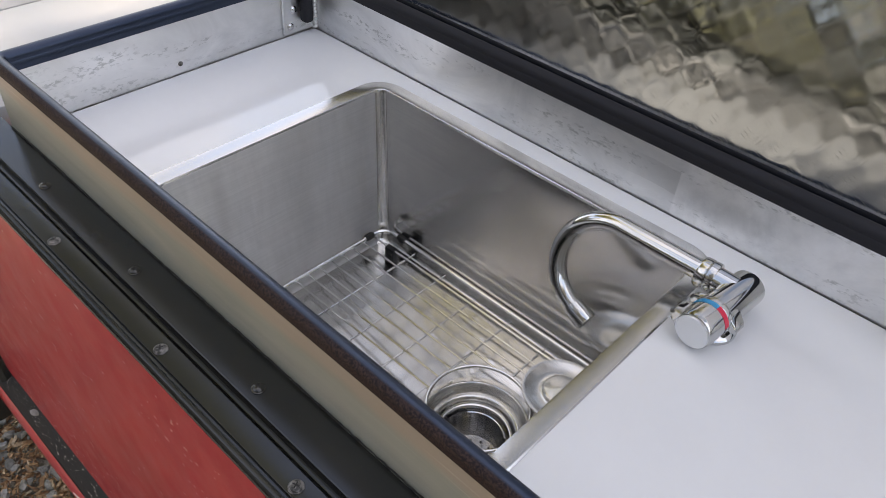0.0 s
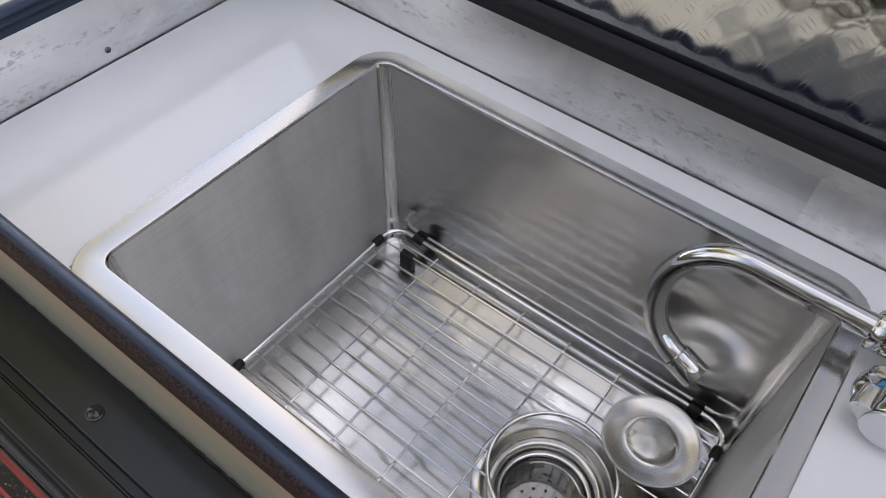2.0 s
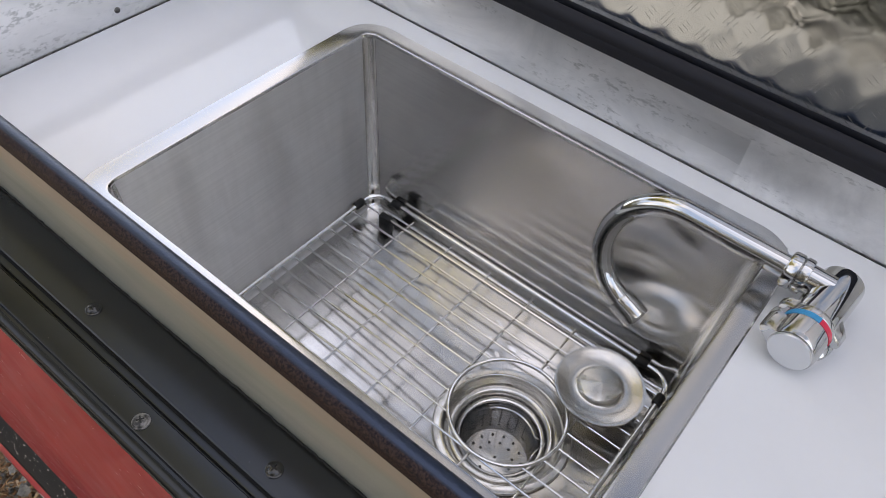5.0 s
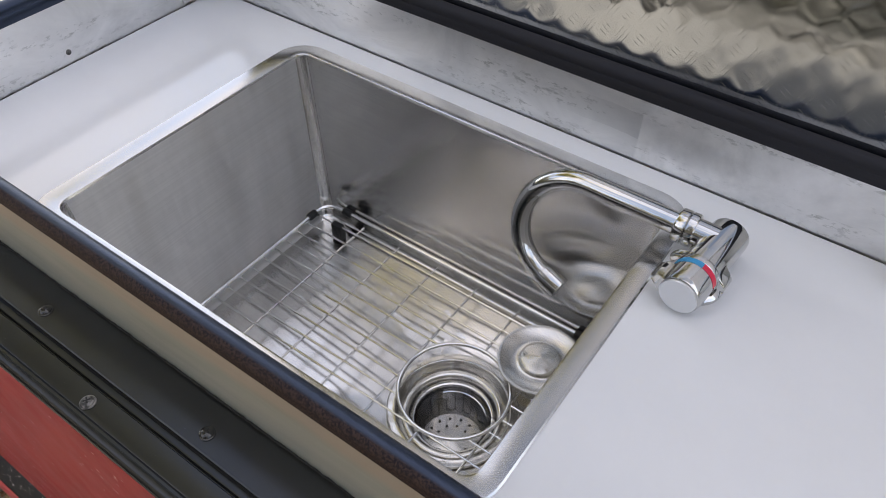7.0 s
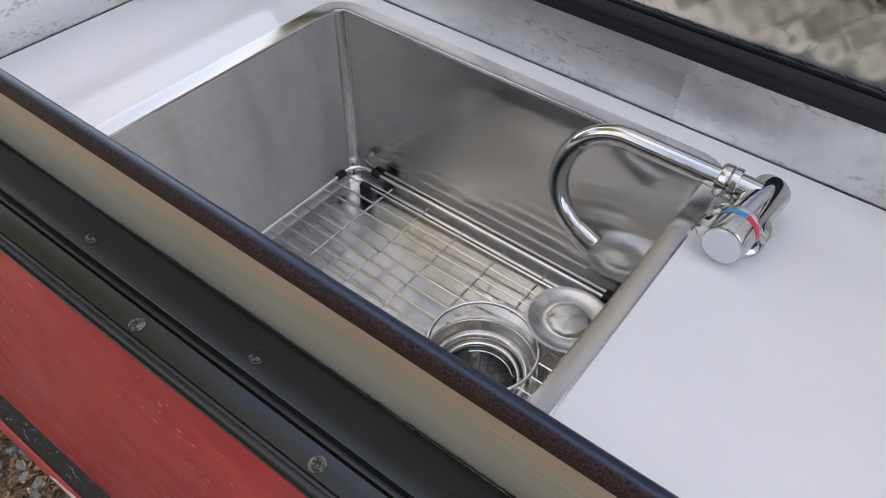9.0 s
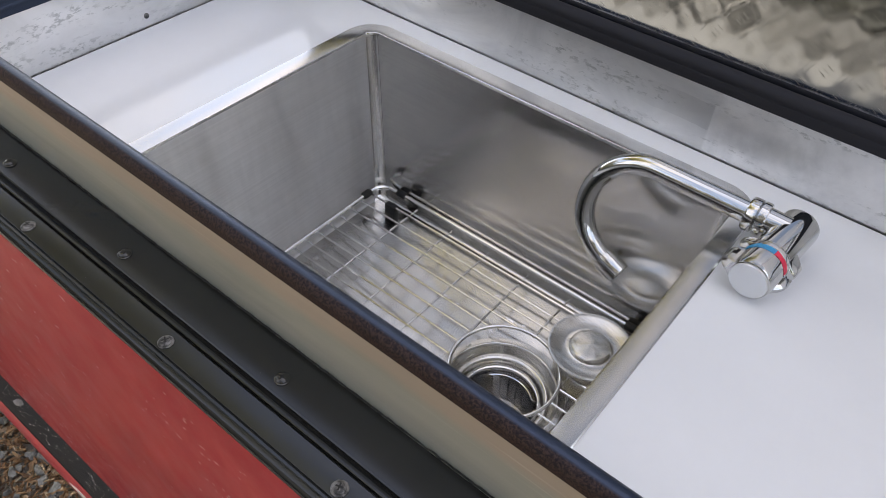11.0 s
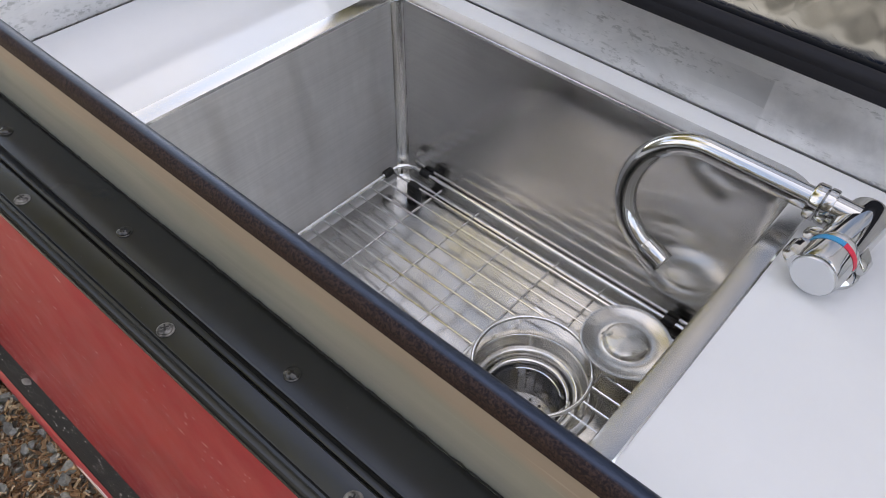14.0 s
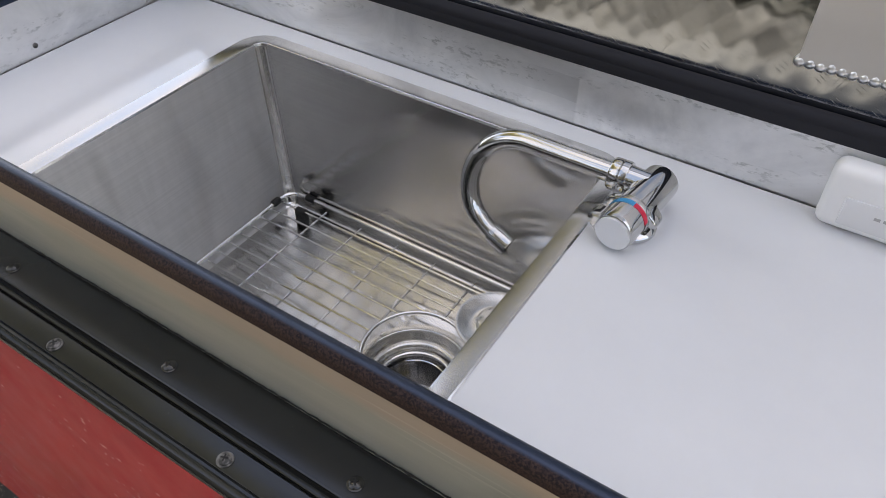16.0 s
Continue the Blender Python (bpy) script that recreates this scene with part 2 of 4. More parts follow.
# the sky's blue reflection is put into specular tint and base colour
RUBBER = material("black_rubber", (0.012, 0.012, 0.012), 0.36, 0.0, Specular_IOR_Level=0.85, Specular_Tint=(0.48, 0.65, 1.0, 1.0))
k = Nodes(RUBBER)
xyz = k.n.new("ShaderNodeSeparateXYZ")
k.link(k.geo, xyz.inputs[0])
outer = k.n.new("ShaderNodeMapRange")      # red-brown road dust clings to the side that faces out
outer.inputs["From Min"].default_value, outer.inputs["From Max"].default_value = 0.1877, 0.1862
k.link(xyz.outputs["Y"], outer.inputs["Value"])
clean = k.mix(k.ramp(k.noise(30, 5), (0.45, 0.0), (0.75, 1.0)), (0.006, 0.0075, 0.012), (0.012, 0.014, 0.021))
dusty = k.mix(k.ramp(k.noise(700, 3, 0.7), (0.40, 0.0), (0.62, 1.0)), (0.014, 0.008, 0.006), (0.050, 0.029, 0.021))
lid_shade = k.math("GREATER_THAN", xyz.outputs["Y"], 0.50)   # lid's shade put into colour and gloss along the hinge side
k.base(k.mix(lid_shade, k.mix(outer.outputs[0], clean, dusty), (0.028, 0.026, 0.027)))
k.link(k.mix(lid_shade, k.mix(outer.outputs[0], k.ramp(k.noise(40, 4), (0.3, 0.28), (0.7, 0.42)), 0.62), 0.66), k.b.inputs["Roughness"])
k.link(k.mix(lid_shade, k.mix(outer.outputs[0], 0.95, 0.28), 0.25), k.b.inputs["Specular IOR Level"])
k.bump(k.noise(900, 2, 0.6), 0.25, 0.0007)
SEALANT = material("black_sealant", (0.014, 0.014, 0.014), 0.5, 0.0, Specular_IOR_Level=0.35)
k = Nodes(SEALANT)
k.bump(k.noise(500, 3, 0.6), 0.5, 0.0008)
# blue of the mirrored sky tinted into the trim's sheen
TRIM = material("black_anodised_trim", (0.012, 0.012, 0.012), 0.4, 0.0, Specular_IOR_Level=0.46, Specular_Tint=(0.68, 0.80, 1.0, 1.0))
k = Nodes(TRIM)
dust = k.noise(420, 3, 0.7)
c = k.mix(k.ramp(k.noise(7, 6, 0.6), (0.35, 0.0), (0.7, 1.0)), (0.0175, 0.017, 0.0150), (0.026, 0.025, 0.0205))
k.base(k.mix(k.ramp(dust, (0.74, 0.0), (0.80, 0.5)), c, (0.35, 0.34, 0.32)))
k.rough(k.noise(18, 5), 0.13, 0.24)
k.bump(k.noise(700, 3), 0.06, 0.0004)
SCREW = material("black_screw", (0.016, 0.016, 0.016), 0.22, 0.0, Specular_IOR_Level=0.75)
SCREW_WORN = material("worn_screw", (0.10, 0.10, 0.10), 0.38, 0.3)
k = Nodes(SCREW_WORN)
k.base(k.mix(k.ramp(k.noise(260, 4), (0.42, 0.0), (0.62, 1.0)), (0.03, 0.03, 0.03), (0.22, 0.21, 0.20)))
FLECK = material("paint_chip", (0.92, 0.84, 0.81), 0.4)
DARK = material("dark_hole", (0.01, 0.01, 0.01), 0.8)

RED = material("red_paint", (0.42, 0.035, 0.03), 0.22)
k = Nodes(RED)
k.b.inputs["Coat Weight"].default_value, k.b.inputs["Coat Roughness"].default_value = 0.45, 0.12
fade = k.noise(5, 6, 0.62, None, 0.8)
c = k.mix(k.ramp(fade, (0.38, 0.0), (0.68, 1.0)), (0.43, 0.013, 0.029), (0.56, 0.044, 0.056))
k.base(c)
k.rough(k.noise(30, 5), 0.34, 0.5)

TREAD = material("tread_plate_aluminium", (0.44, 0.44, 0.43), 0.12, 1.0)
k = Nodes(TREAD)
k.base(k.mix(k.ramp(k.noise(7, 6, 0.6), (0.38, 0.0), (0.66, 1.0)), (0.445, 0.463, 0.48), (0.37, 0.385, 0.40)))
k.rough(k.noise(26, 5), 0.04, 0.10)
k.bump(k.noise(60, 2, 0.5), 0.06, 0.0006)
BARE = material("bare_sheet", (0.52, 0.48, 0.45), 0.45, 0.75)
k = Nodes(BARE)
k.base(k.mix(k.noise(8, 5), (0.60, 0.57, 0.54), (0.69, 0.66, 0.63)))
k.rough(k.noise(40, 5), 0.38, 0.55)
WELD = material("weld_aluminium", (0.86, 0.86, 0.86), 0.30, 1.0)
BLUE = material("blue_mark", (0.004, 0.28, 0.55), 0.25)
REDMARK = material("red_mark", (0.75, 0.03, 0.07), 0.25)
WATER = material("water", (1, 1, 1), 0.02, 0.0, Transmission_Weight=1.0, IOR=1.33)


def by_piece(name, stops, rough=0.85, scale=120):
    m = material(name, stops[0][1], rough)
    k = Nodes(m)
    g = k.n.new("ShaderNodeNewGeometry")
    c = k.ramp(g.outputs["Random Per Island"], *stops)
    k.base(k.mix(k.ramp(k.noise(scale, 5, 0.65), (0.35, 0.0), (0.65, 0.45)), c, (0.02, 0.016, 0.012)))
    k.bump(k.noise(scale * 4, 4), 0.5, 0.002)
    return m


CHIP = by_piece("wood_chip", ((0.0, (0.12, 0.058, 0.032)), (0.3, (0.36, 0.185, 0.092)), (0.7, (0.58, 0.35, 0.195)), (1.0, (0.84, 0.66, 0.47))))
STONE = by_piece("grey_stone", ((0.0, (0.16, 0.16, 0.155)), (0.5, (0.30, 0.295, 0.28)), (1.0, (0.46, 0.45, 0.43))))
SOIL = material("soil", (0.12, 0.08, 0.05), 0.95)
k = Nodes(SOIL)
c = k.mix(k.ramp(k.noise(90, 6, 0.7), (0.35, 0.0), (0.65, 1.0)), (0.33, 0.29, 0.245), (0.46, 0.41, 0.355))
k.base(k.mix(k.ramp(k.noise(0.35, 4), (0.46, 0.0), (0.62, 0.6)), c, (0.18, 0.185, 0.165)))
away = k.n.new("ShaderNodeMapRange")       # grass takes over on the bank, with haze blue painted into its colour
away.inputs["From Min"].default_value, away.inputs["From Max"].default_value = -6.0, -9.5
xyz = k.n.new("ShaderNodeSeparateXYZ")
k.link(k.geo, xyz.inputs[0])
k.link(xyz.outputs["Y"], away.inputs["Value"])
bare = k.b.inputs["Base Color"].links[0].from_socket
k.base(k.mix(away.outputs[0], bare, k.mix(k.noise(3, 5), (0.10, 0.113, 0.122), (0.14, 0.154, 0.165))))
k.bump(k.noise(160, 5), 0.8, 0.01)


# ---- mesh helpers ----
def mesh_of(name, bm, mat, smooth=None):
    me = bpy.data.meshes.new(name)
    bmesh.ops.recalc_face_normals(bm, faces=bm.faces)
    bm.to_mesh(me)
    bm.free()
    me.materials.append(mat)
    if smooth is not None:
        me.shade_smooth()
        me.set_sharp_from_angle(angle=radians(smooth))
    return me


def part(name, bm, mat, parent=None, label="", smooth=40, kind=""):
    ob = new(name, mesh_of(name, bm, mat, smooth))
    if parent is not None:
        ob.parent = parent
    return tagged(ob, label, kind=kind)


def thing(name, label, category, group="", kind="", at=(0, 0, 0)):
    ob = new(name)
    ob.location = at
    ob.empty_display_size = 0.02
    return tagged(ob, label, category, group, kind)


def box(x0, x1, y0, y1, z0, z1, bevel=0.0, seg=2, bm=None):
    bm = bm or bmesh.new()
    made = bmesh.ops.create_cube(bm, size=1, matrix=Matrix.LocRotScale(((x0 + x1) / 2, (y0 + y1) / 2, (z0 + z1) / 2), None, (x1 - x0, y1 - y0, z1 - z0)))
    if bevel:
        edges = list({e for v in made["verts"] for e in v.link_edges})
        bmesh.ops.bevel(bm, geom=edges, offset=bevel, segments=seg, profile=0.5, affect="EDGES")
    return bm


def loft(loops, closed=True, cap0=False, cap1=False, bm=None):
    """Skin over loops of equally many points; each loop is a ring unless closed is off."""
    bm = bm or bmesh.new()
    rows = [[bm.verts.new(p) for p in loop] for loop in loops]
    n = len(rows[0])
    for a, b in zip(rows, rows[1:]):
        for i in range(n if closed else n - 1):
            j = (i + 1) % n
            bm.faces.new((a[i], a[j], b[j], b[i]))
    if cap0:
        bm.faces.new(rows[0])
    if cap1:
        bm.faces.new(rows[-1])
    return bm


def lathe(profile, seg=48, m=None, bm=None, cap0=False, cap1=False):
    """Turns (radius, height) points about z, then moves the lot by m."""
    m = m or Matrix()
    loops = [[m @ Vector((r * math.cos(2 * math.pi * i / seg), r * math.sin(2 * math.pi * i / seg), z)) for i in range(seg)] for r, z in profile]
    return loft(loops, True, cap0, cap1, bm)


def tube(path, r, seg=10, closed=False, bm=None, radii=None):
    """A round bar along points."""
    path = [Vector(p) for p in path]
    n = len(path)
    side, loops = None, []
    for i, p in enumerate(path):
        a = path[(i - 1) % n] if closed or i else path[0]
        b = path[(i + 1) % n] if closed or i < n - 1 else path[-1]
        d = (b - a).normalized()
        if side is None:
            side = d.orthogonal().normalized()
        side = (side - d * side.dot(d)).normalized()
        up = d.cross(side)
        rr = radii[i] if radii else r
        loops.append([p + rr * (math.cos(2 * math.pi * j / seg) * side + math.sin(2 * math.pi * j / seg) * up) for j in range(seg)])
    if closed:
        loops.append(loops[0])
        bm = loft(loops, True, bm=bm)
        bmesh.ops.remove_doubles(bm, verts=bm.verts, dist=1e-6)
        return bm
    return loft(loops, True, True, True, bm)


def rounded(x0, x1, y0, y1, r, z, seg=8):
    """A ring of points round a rectangle with round corners."""
    out = []
    for cx, cy, a0 in ((x1 - r, y1 - r, 0), (x0 + r, y1 - r, 90), (x0 + r, y0 + r, 180), (x1 - r, y0 + r, 270)):
        for i in range(seg + 1):
            a = radians(a0 + 90 * i / seg)
            p = Vector((cx + r * math.cos(a), cy + r * math.sin(a), z))
            along = Vector((-math.sin(a), math.cos(a), 0)) * 0.0015
            if i == 0:
                out.append(p - along)
            out.append(p)
            if i == seg:
                out.append(p + along)
    return out


def extrude_x(profile, x0, x1, steps=1, bm=None):
    """A closed (y, z) outline pulled along x."""
    loops = [[Vector((x0 + (x1 - x0) * i / steps, y, z)) for y, z in profile] for i in range(steps + 1)]
    return loft(loops, True, True, True, bm)


# ---- plan ----
TOP = 0.985                       # worktop
LEFT, RIGHT = -0.697, 0.42        # inner faces of the frame's ends
FRONT, BACK = 0.1865, 0.529       # inner faces of the frame's long sides
RIM_UP = 1.039                    # upper edge of the frame
SX0, SX1, SY0, SY1 = -0.5405, -0.1715, 0.2285, 0.4892   # the bowl's mouth
OX0, OX1, OY0, OY1 = -0.5585, -0.1562, 0.2065, 0.5070   # the sink's flange
FLOOR = 0.787                     # floor of the bowl, at the drain
EDGE = FLOOR + 0.0100             # and along its edges
DRAIN = (-0.2755, 0.3640)

# ---- ground ----
bm = bmesh.new()
bmesh.ops.create_grid(bm, x_segments=90, y_segments=90, size=1)
for v in bm.verts:
    r = max(abs(v.co.x), abs(v.co.y))
    f = 1.6 * r + 120 * r ** 4
    v.co.x, v.co.y = (v.co.x * f / max(r, 1e-6), v.co.y * f / max(r, 1e-6))
    v.co.z = 0.012 * noise.noise(Vector((v.co.x * 3, v.co.y * 3, 0))) - 0.012
    v.co.x -= 0.9
    rise = min(max((-v.co.y - 9) / 5, 0), 1)
    v.co.z += 2.1 * rise * rise * (3 - 2 * rise)
tagged(part("ground", bm, SOIL, smooth=60), "bare brown soil under gravel and wood chips", "ground", kind="structure")

# ---- body of the vehicle ----
tray = thing("vehicle_side", "red painted vehicle side panel with black sill trim", "vehicle body", kind="structure")
AX, AZ, AR = -1.38, 0.40, 0.45            # wheel arch
arc = [(AX + AR * math.cos(radians(a)), AZ + AR * math.sin(radians(a))) for a in range(166, 13, -4)]
outline = [(0.9, 0.9814), (-2.1, 0.9814), (-2.1, 0.505)] + [(AX - math.sqrt(AR ** 2 - 0.105 ** 2), 0.505)] + arc + [(AX + math.sqrt(AR ** 2 - 0.105 ** 2), 0.505), (0.9, 0.505)]
red_panel = part("red_panel", loft([[Vector((x, y, z)) for x, z in outline] for y in (0.1255, 0.18)], True, True, True), RED, tray, smooth=None)
flare = [(0.0, -0.006), (-0.010, -0.006), (-0.014, 0.002), (-0.014, 0.016), (-0.008, 0.022), (0.0, 0.022)]
part("arch_flare", loft([[Vector((AX + (AR - 0.004 + w) * math.cos(radians(a)), 0.1262 + y, AZ + (AR - 0.004 + w) * math.sin(radians(a)))) for y, w in flare] for a in range(174, 7, -4)], True, True, True), TRIM, tray, "black speckled wheel arch flare")
part("arch_liner", loft([[Vector((AX + (AR + 0.01) * math.cos(radians(a)), y, AZ + (AR + 0.01) * math.sin(radians(a)))) for a in range(190, -11, -8)] for y in (0.15, 0.42)], False), DARK, tray)
flap = [(0.082, 0.388), (0.40, 0.388), (0.40, 0.62), (0.1275, 0.62), (0.1275, 0.500), (0.100, 0.4965), (0.082, 0.490)]
part("mud_flap", loft([[Vector((x, y, z)) for y, z in flap] for x in (-0.966, -0.9545)], True, True, True), TRIM, tray, "black speckled mud flap", smooth=None)
to_y = Matrix.Translation((AX, 0.262, 0.375)) @ Matrix.Rotation(radians(90), 4, "X")
part("tyre", lathe([(0.215, 0.090), (0.225, 0.112), (0.270, 0.122), (0.320, 0.118), (0.352, 0.098), (0.366, 0.060), (0.368, 0.0), (0.366, -0.060), (0.352, -0.098), (0.300, -0.120), (0.215, -0.090)], 72, to_y), RUBBER, tray, "black tyre in the wheel arch")
part("wheel_disc", lathe([(0.215, 0.090), (0.205, 0.080), (0.09, 0.060), (0.06, 0.075)], 48, to_y, cap1=True), DARK, tray)
sill = part("sill", extrude_x([(0.1285, 0.496), (0.1255, 0.493), (0.1125, 0.487), (0.108, 0.482), (0.108, 0.474), (0.1285, 0.474)], -0.953, 0.9), SEALANT, tray, "scuffed black sill trim")
part("sill_lip", extrude_x([(0.1075, 0.4825), (0.1035, 0.4775), (0.1035, 0.44), (0.125, 0.44), (0.125, 0.4735), (0.1075, 0.4735)], -0.953, 0.9), RED, tray)
random.seed(21)
bm = bmesh.new()
for i in range(1800):
    x, z = random.uniform(-1.25, -0.1), 0.508 + 0.46 * random.random() ** 1.7
    if math.hypot(x - AX, z - AZ) < AR + 0.03:
        continue
    if noise.noise(Vector((x * 7, z * 9, 4))) + random.uniform(-0.3, 0.3) < -0.02:
        continue
    l, w, a = random.choice((0.0008, 0.001, 0.0012, 0.0016, 0.0022, 0.0034)), random.uniform(0.00045, 0.0008), radians(random.gauss(-8, 14))
    ring = [Vector((x + math.cos(a) * p * l - math.sin(a) * q * w, 0.1249, z + math.sin(a) * p * l + math.cos(a) * q * w)) for p, q in ((-1, 0), (-0.3, -1), (0.6, -0.8), (1, 0), (0.3, 1), (-0.6, 0.7))]
    bm.faces.new([bm.verts.new(v) for v in ring])
part("stone_chips", bm, FLECK, red_panel, "pale stone chips in the red paint", smooth=None, kind="stuff")
bm = bmesh.new()
for i in range(300):
    x, f = random.uniform(-0.95, -0.3), random.random()
    r = random.choice((0.0002, 0.0003, 0.0004, 0.0007))
    bmesh.ops.create_icosphere(bm, subdivisions=1, radius=1, matrix=pose(x, 0.1125 + 0.013 * f, 0.487 + 0.006 * f) @ Matrix.Diagonal((r * random.uniform(1, 2.2), r, r * 0.5, 1)))
part("sill_scuffs", bm, FLECK, sill, "pale scuffs on the sill", smooth=None, kind="stuff")
bm = bmesh.new()
bmesh.ops.create_icosphere(bm, subdivisions=2, radius=1, matrix=pose(-0.839, 0.121, 0.4915, rz=20) @ Matrix.Diagonal((0.008, 0.005, 0.0016, 1)))
for v in bm.verts:
    v.co += Vector((1, 1, 0)) * 0.0016 * noise.noise(v.co * 260)
part("dried_splash", bm, STONE, sill, "dried pale grey splash on the sill")
part("bare_edge", loft([[Vector((x, y, z)) for y, z in ((0.1030, 0.4800 - d), (0.1030, 0.4540), (0.1060, 0.4530), (0.1060, 0.4800 - d))] for x, d in ((-0.715, 0.024), (-0.69, 0.006), (-0.66, 0.002), (-0.50, 0.0), (-0.46, 0.02))], True, True, True), FLECK, tray, "bare cream edge below the sill")
part("under_body", box(-1.6, 0.9, 0.19, 1.0, 0.42, 0.70), DARK, tray)

deck = thing("white_deck", "white painted flat deck beside the kitchen box", "deck", kind="structure")
part("deck_panel", box(-0.954, -0.746, 0.127, 0.9, 0.955, 0.986, 0.002), PAINT, deck)
part("deck_panel", box(-1.6, -0.957, 0.127, 0.9, 0.955, 0.986, 0.002), PAINT, deck)

strip = thing("black_trim_strip", "long black ribbed trim strip with screws along the edge", "trim", kind="structure")
prof = [(0.1243, 0.9815), (0.1240, 0.9828), (0.1246, 0.9842), (0.1252, 0.9836), (0.1256, 0.9840), (0.1262, 0.9852), (0.1272, 0.9860), (0.1290, 0.9864), (0.1302, 0.9858), (0.1307, 0.9846), (0.1322, 0.9846), (0.1328, 0.9868), (0.1340, 0.9873), (0.1468, 0.9876),
        (0.1473, 0.9868), (0.1476, 0.9838), (0.1486, 0.9838), (0.1490, 0.9872), (0.1498, 0.9874), (0.1503, 0.9828), (0.1538, 0.9828), (0.1545, 0.9884), (0.1553, 0.9890), (0.1833, 0.9892), (0.1833, 0.972), (0.1270, 0.972), (0.1270, 0.9815)]
part("strip_profile", extrude_x(prof, -0.745, 0.9), TRIM, strip, smooth=30)
bm = bmesh.new()
pts = [(-0.70 + 0.003 * i, 0.1826 + 0.0007 * noise.noise(Vector((i * 0.9, 0, 3))), 0.9905 + 0.002 * noise.noise(Vector((i * 0.021, 2, 3))) + 0.003 * min(i / 200, 1) ** 2) for i in range(370)]
tube(pts, 0.0013, 6, bm=bm, radii=[0.0006 + 0.0005 * noise.noise(Vector((i * 1.7, 5, 0))) for i in range(370)])
part("sealant_bead", bm, SEALANT, strip, "uneven black sealant bead")


def screw(kind_mat, big):
    root = thing("screw", "", "screw")
    r = 0.0038 if big else 0.0039
    part("washer", lathe([(r * 1.25, 0), (r * 1.25, 0.0007), (r * 1.1, 0.001), (r * 0.95, 0.001)], 24, cap0=True, cap1=True), kind_mat, root)
    head = part("head", lathe([(r, 0.001), (r, 0.0016), (r * 0.75, 0.0025), (r * 0.3, 0.0028)], 24, cap1=True), kind_mat, root)
    bm = box(-r * 0.55, r * 0.55, -r * 0.11, r * 0.11, 0.0024, 0.00295)
    box(-r * 0.11, r * 0.11, -r * 0.55, r * 0.55, 0.0024, 0.00297, bm=bm)
    part("recess", bm, DARK, head, "dark cross recess")
    return root


first = screw(SCREW, True)
tagged(first, "black cross-head screw in the trim strip", "screw", "screws along the trim strip")
first.location = (-0.596, 0.1645, 0.9890)
for i, x in enumerate((-0.7205, -0.455, -0.305, -0.167, -0.022, 0.123)):
    copy_thing(first, pose(x, 0.1645, 0.9890, rz=37 * i + 20))
worn = screw(SCREW_WORN, False)
tagged(worn, "worn grey screw in the lower step of the trim strip", "screw", "screws along the trim strip")
worn.location = (-0.527, 0.1385, 0.9873)
for i, x in enumerate((-0.6640, -0.377, -0.234, -0.09, 0.055)):
    copy_thing(worn, pose(x, 0.1385, 0.9873, rz=50 * i + 10))

# ---- kitchen box: frame, seal, worktop ----
frame_box = thing("aluminium_frame", "bare aluminium frame round the worktop with dull smears", "frame", kind="structure")
part("front_side", box(LEFT - 0.003, RIGHT + 0.003, FRONT - 0.003, FRONT, 0.93, RIM_UP + 0.0105, 0.0006, 1), OXIDE, frame_box)
part("front_lining", box(LEFT + 0.001, RIGHT - 0.001, FRONT + 0.0002, FRONT + 0.0012, 0.9855, RIM_UP + 0.006), ALU, frame_box, "bright inner face of the front")
part("back_side", box(LEFT - 0.003, RIGHT + 0.003, BACK, BACK + 0.003, 0.93, RIM_UP + 0.005, 0.0006, 1), ALU, frame_box)
part("end_side", box(LEFT - 0.003, LEFT, FRONT, BACK, 0.93, RIM_UP + 0.005, 0.0006, 1), ALU, frame_box)
part("end_side", box(RIGHT, RIGHT + 0.003, FRONT, BACK, 0.93, RIM_UP + 0.005, 0.0006, 1), ALU, frame_box)

# The seal: one section swept round the frame.
SECT = [(-0.0014, 0.0022), (-0.0022, 0.0028), (-0.0024, 0.0060), (-0.0024, 0.0100), (-0.0018, 0.0112)]
SECT += [(0.0040 + 0.0062 * math.cos(radians(a)), 0.0138 + 0.0062 * math.sin(radians(a))) for a in range(190, -11, -20)]
SECT += [(0.0104, 0.0102), (0.0100, 0.0095)]


def seal_ring(x0, x1, y0, y1, r, z):
    loops = []
    for off, up in SECT:
        loops.append(rounded(x0 - off, x1 + off, y0 - off, y1 + off, max(r + off, 0.0015), z + up, 6))
    loops.append(loops[0])
    bm = loft(loops)
    bmesh.ops.remove_doubles(bm, verts=bm.verts, dist=1e-6)
    return bm


seal = part("rubber_seal", seal_ring(LEFT, RIGHT, 0.1930, BACK, 0.004, RIM_UP - 0.0005), RUBBER, smooth=35)
tagged(seal, "black rubber seal round the top of the aluminium frame", "seal", kind="structure")

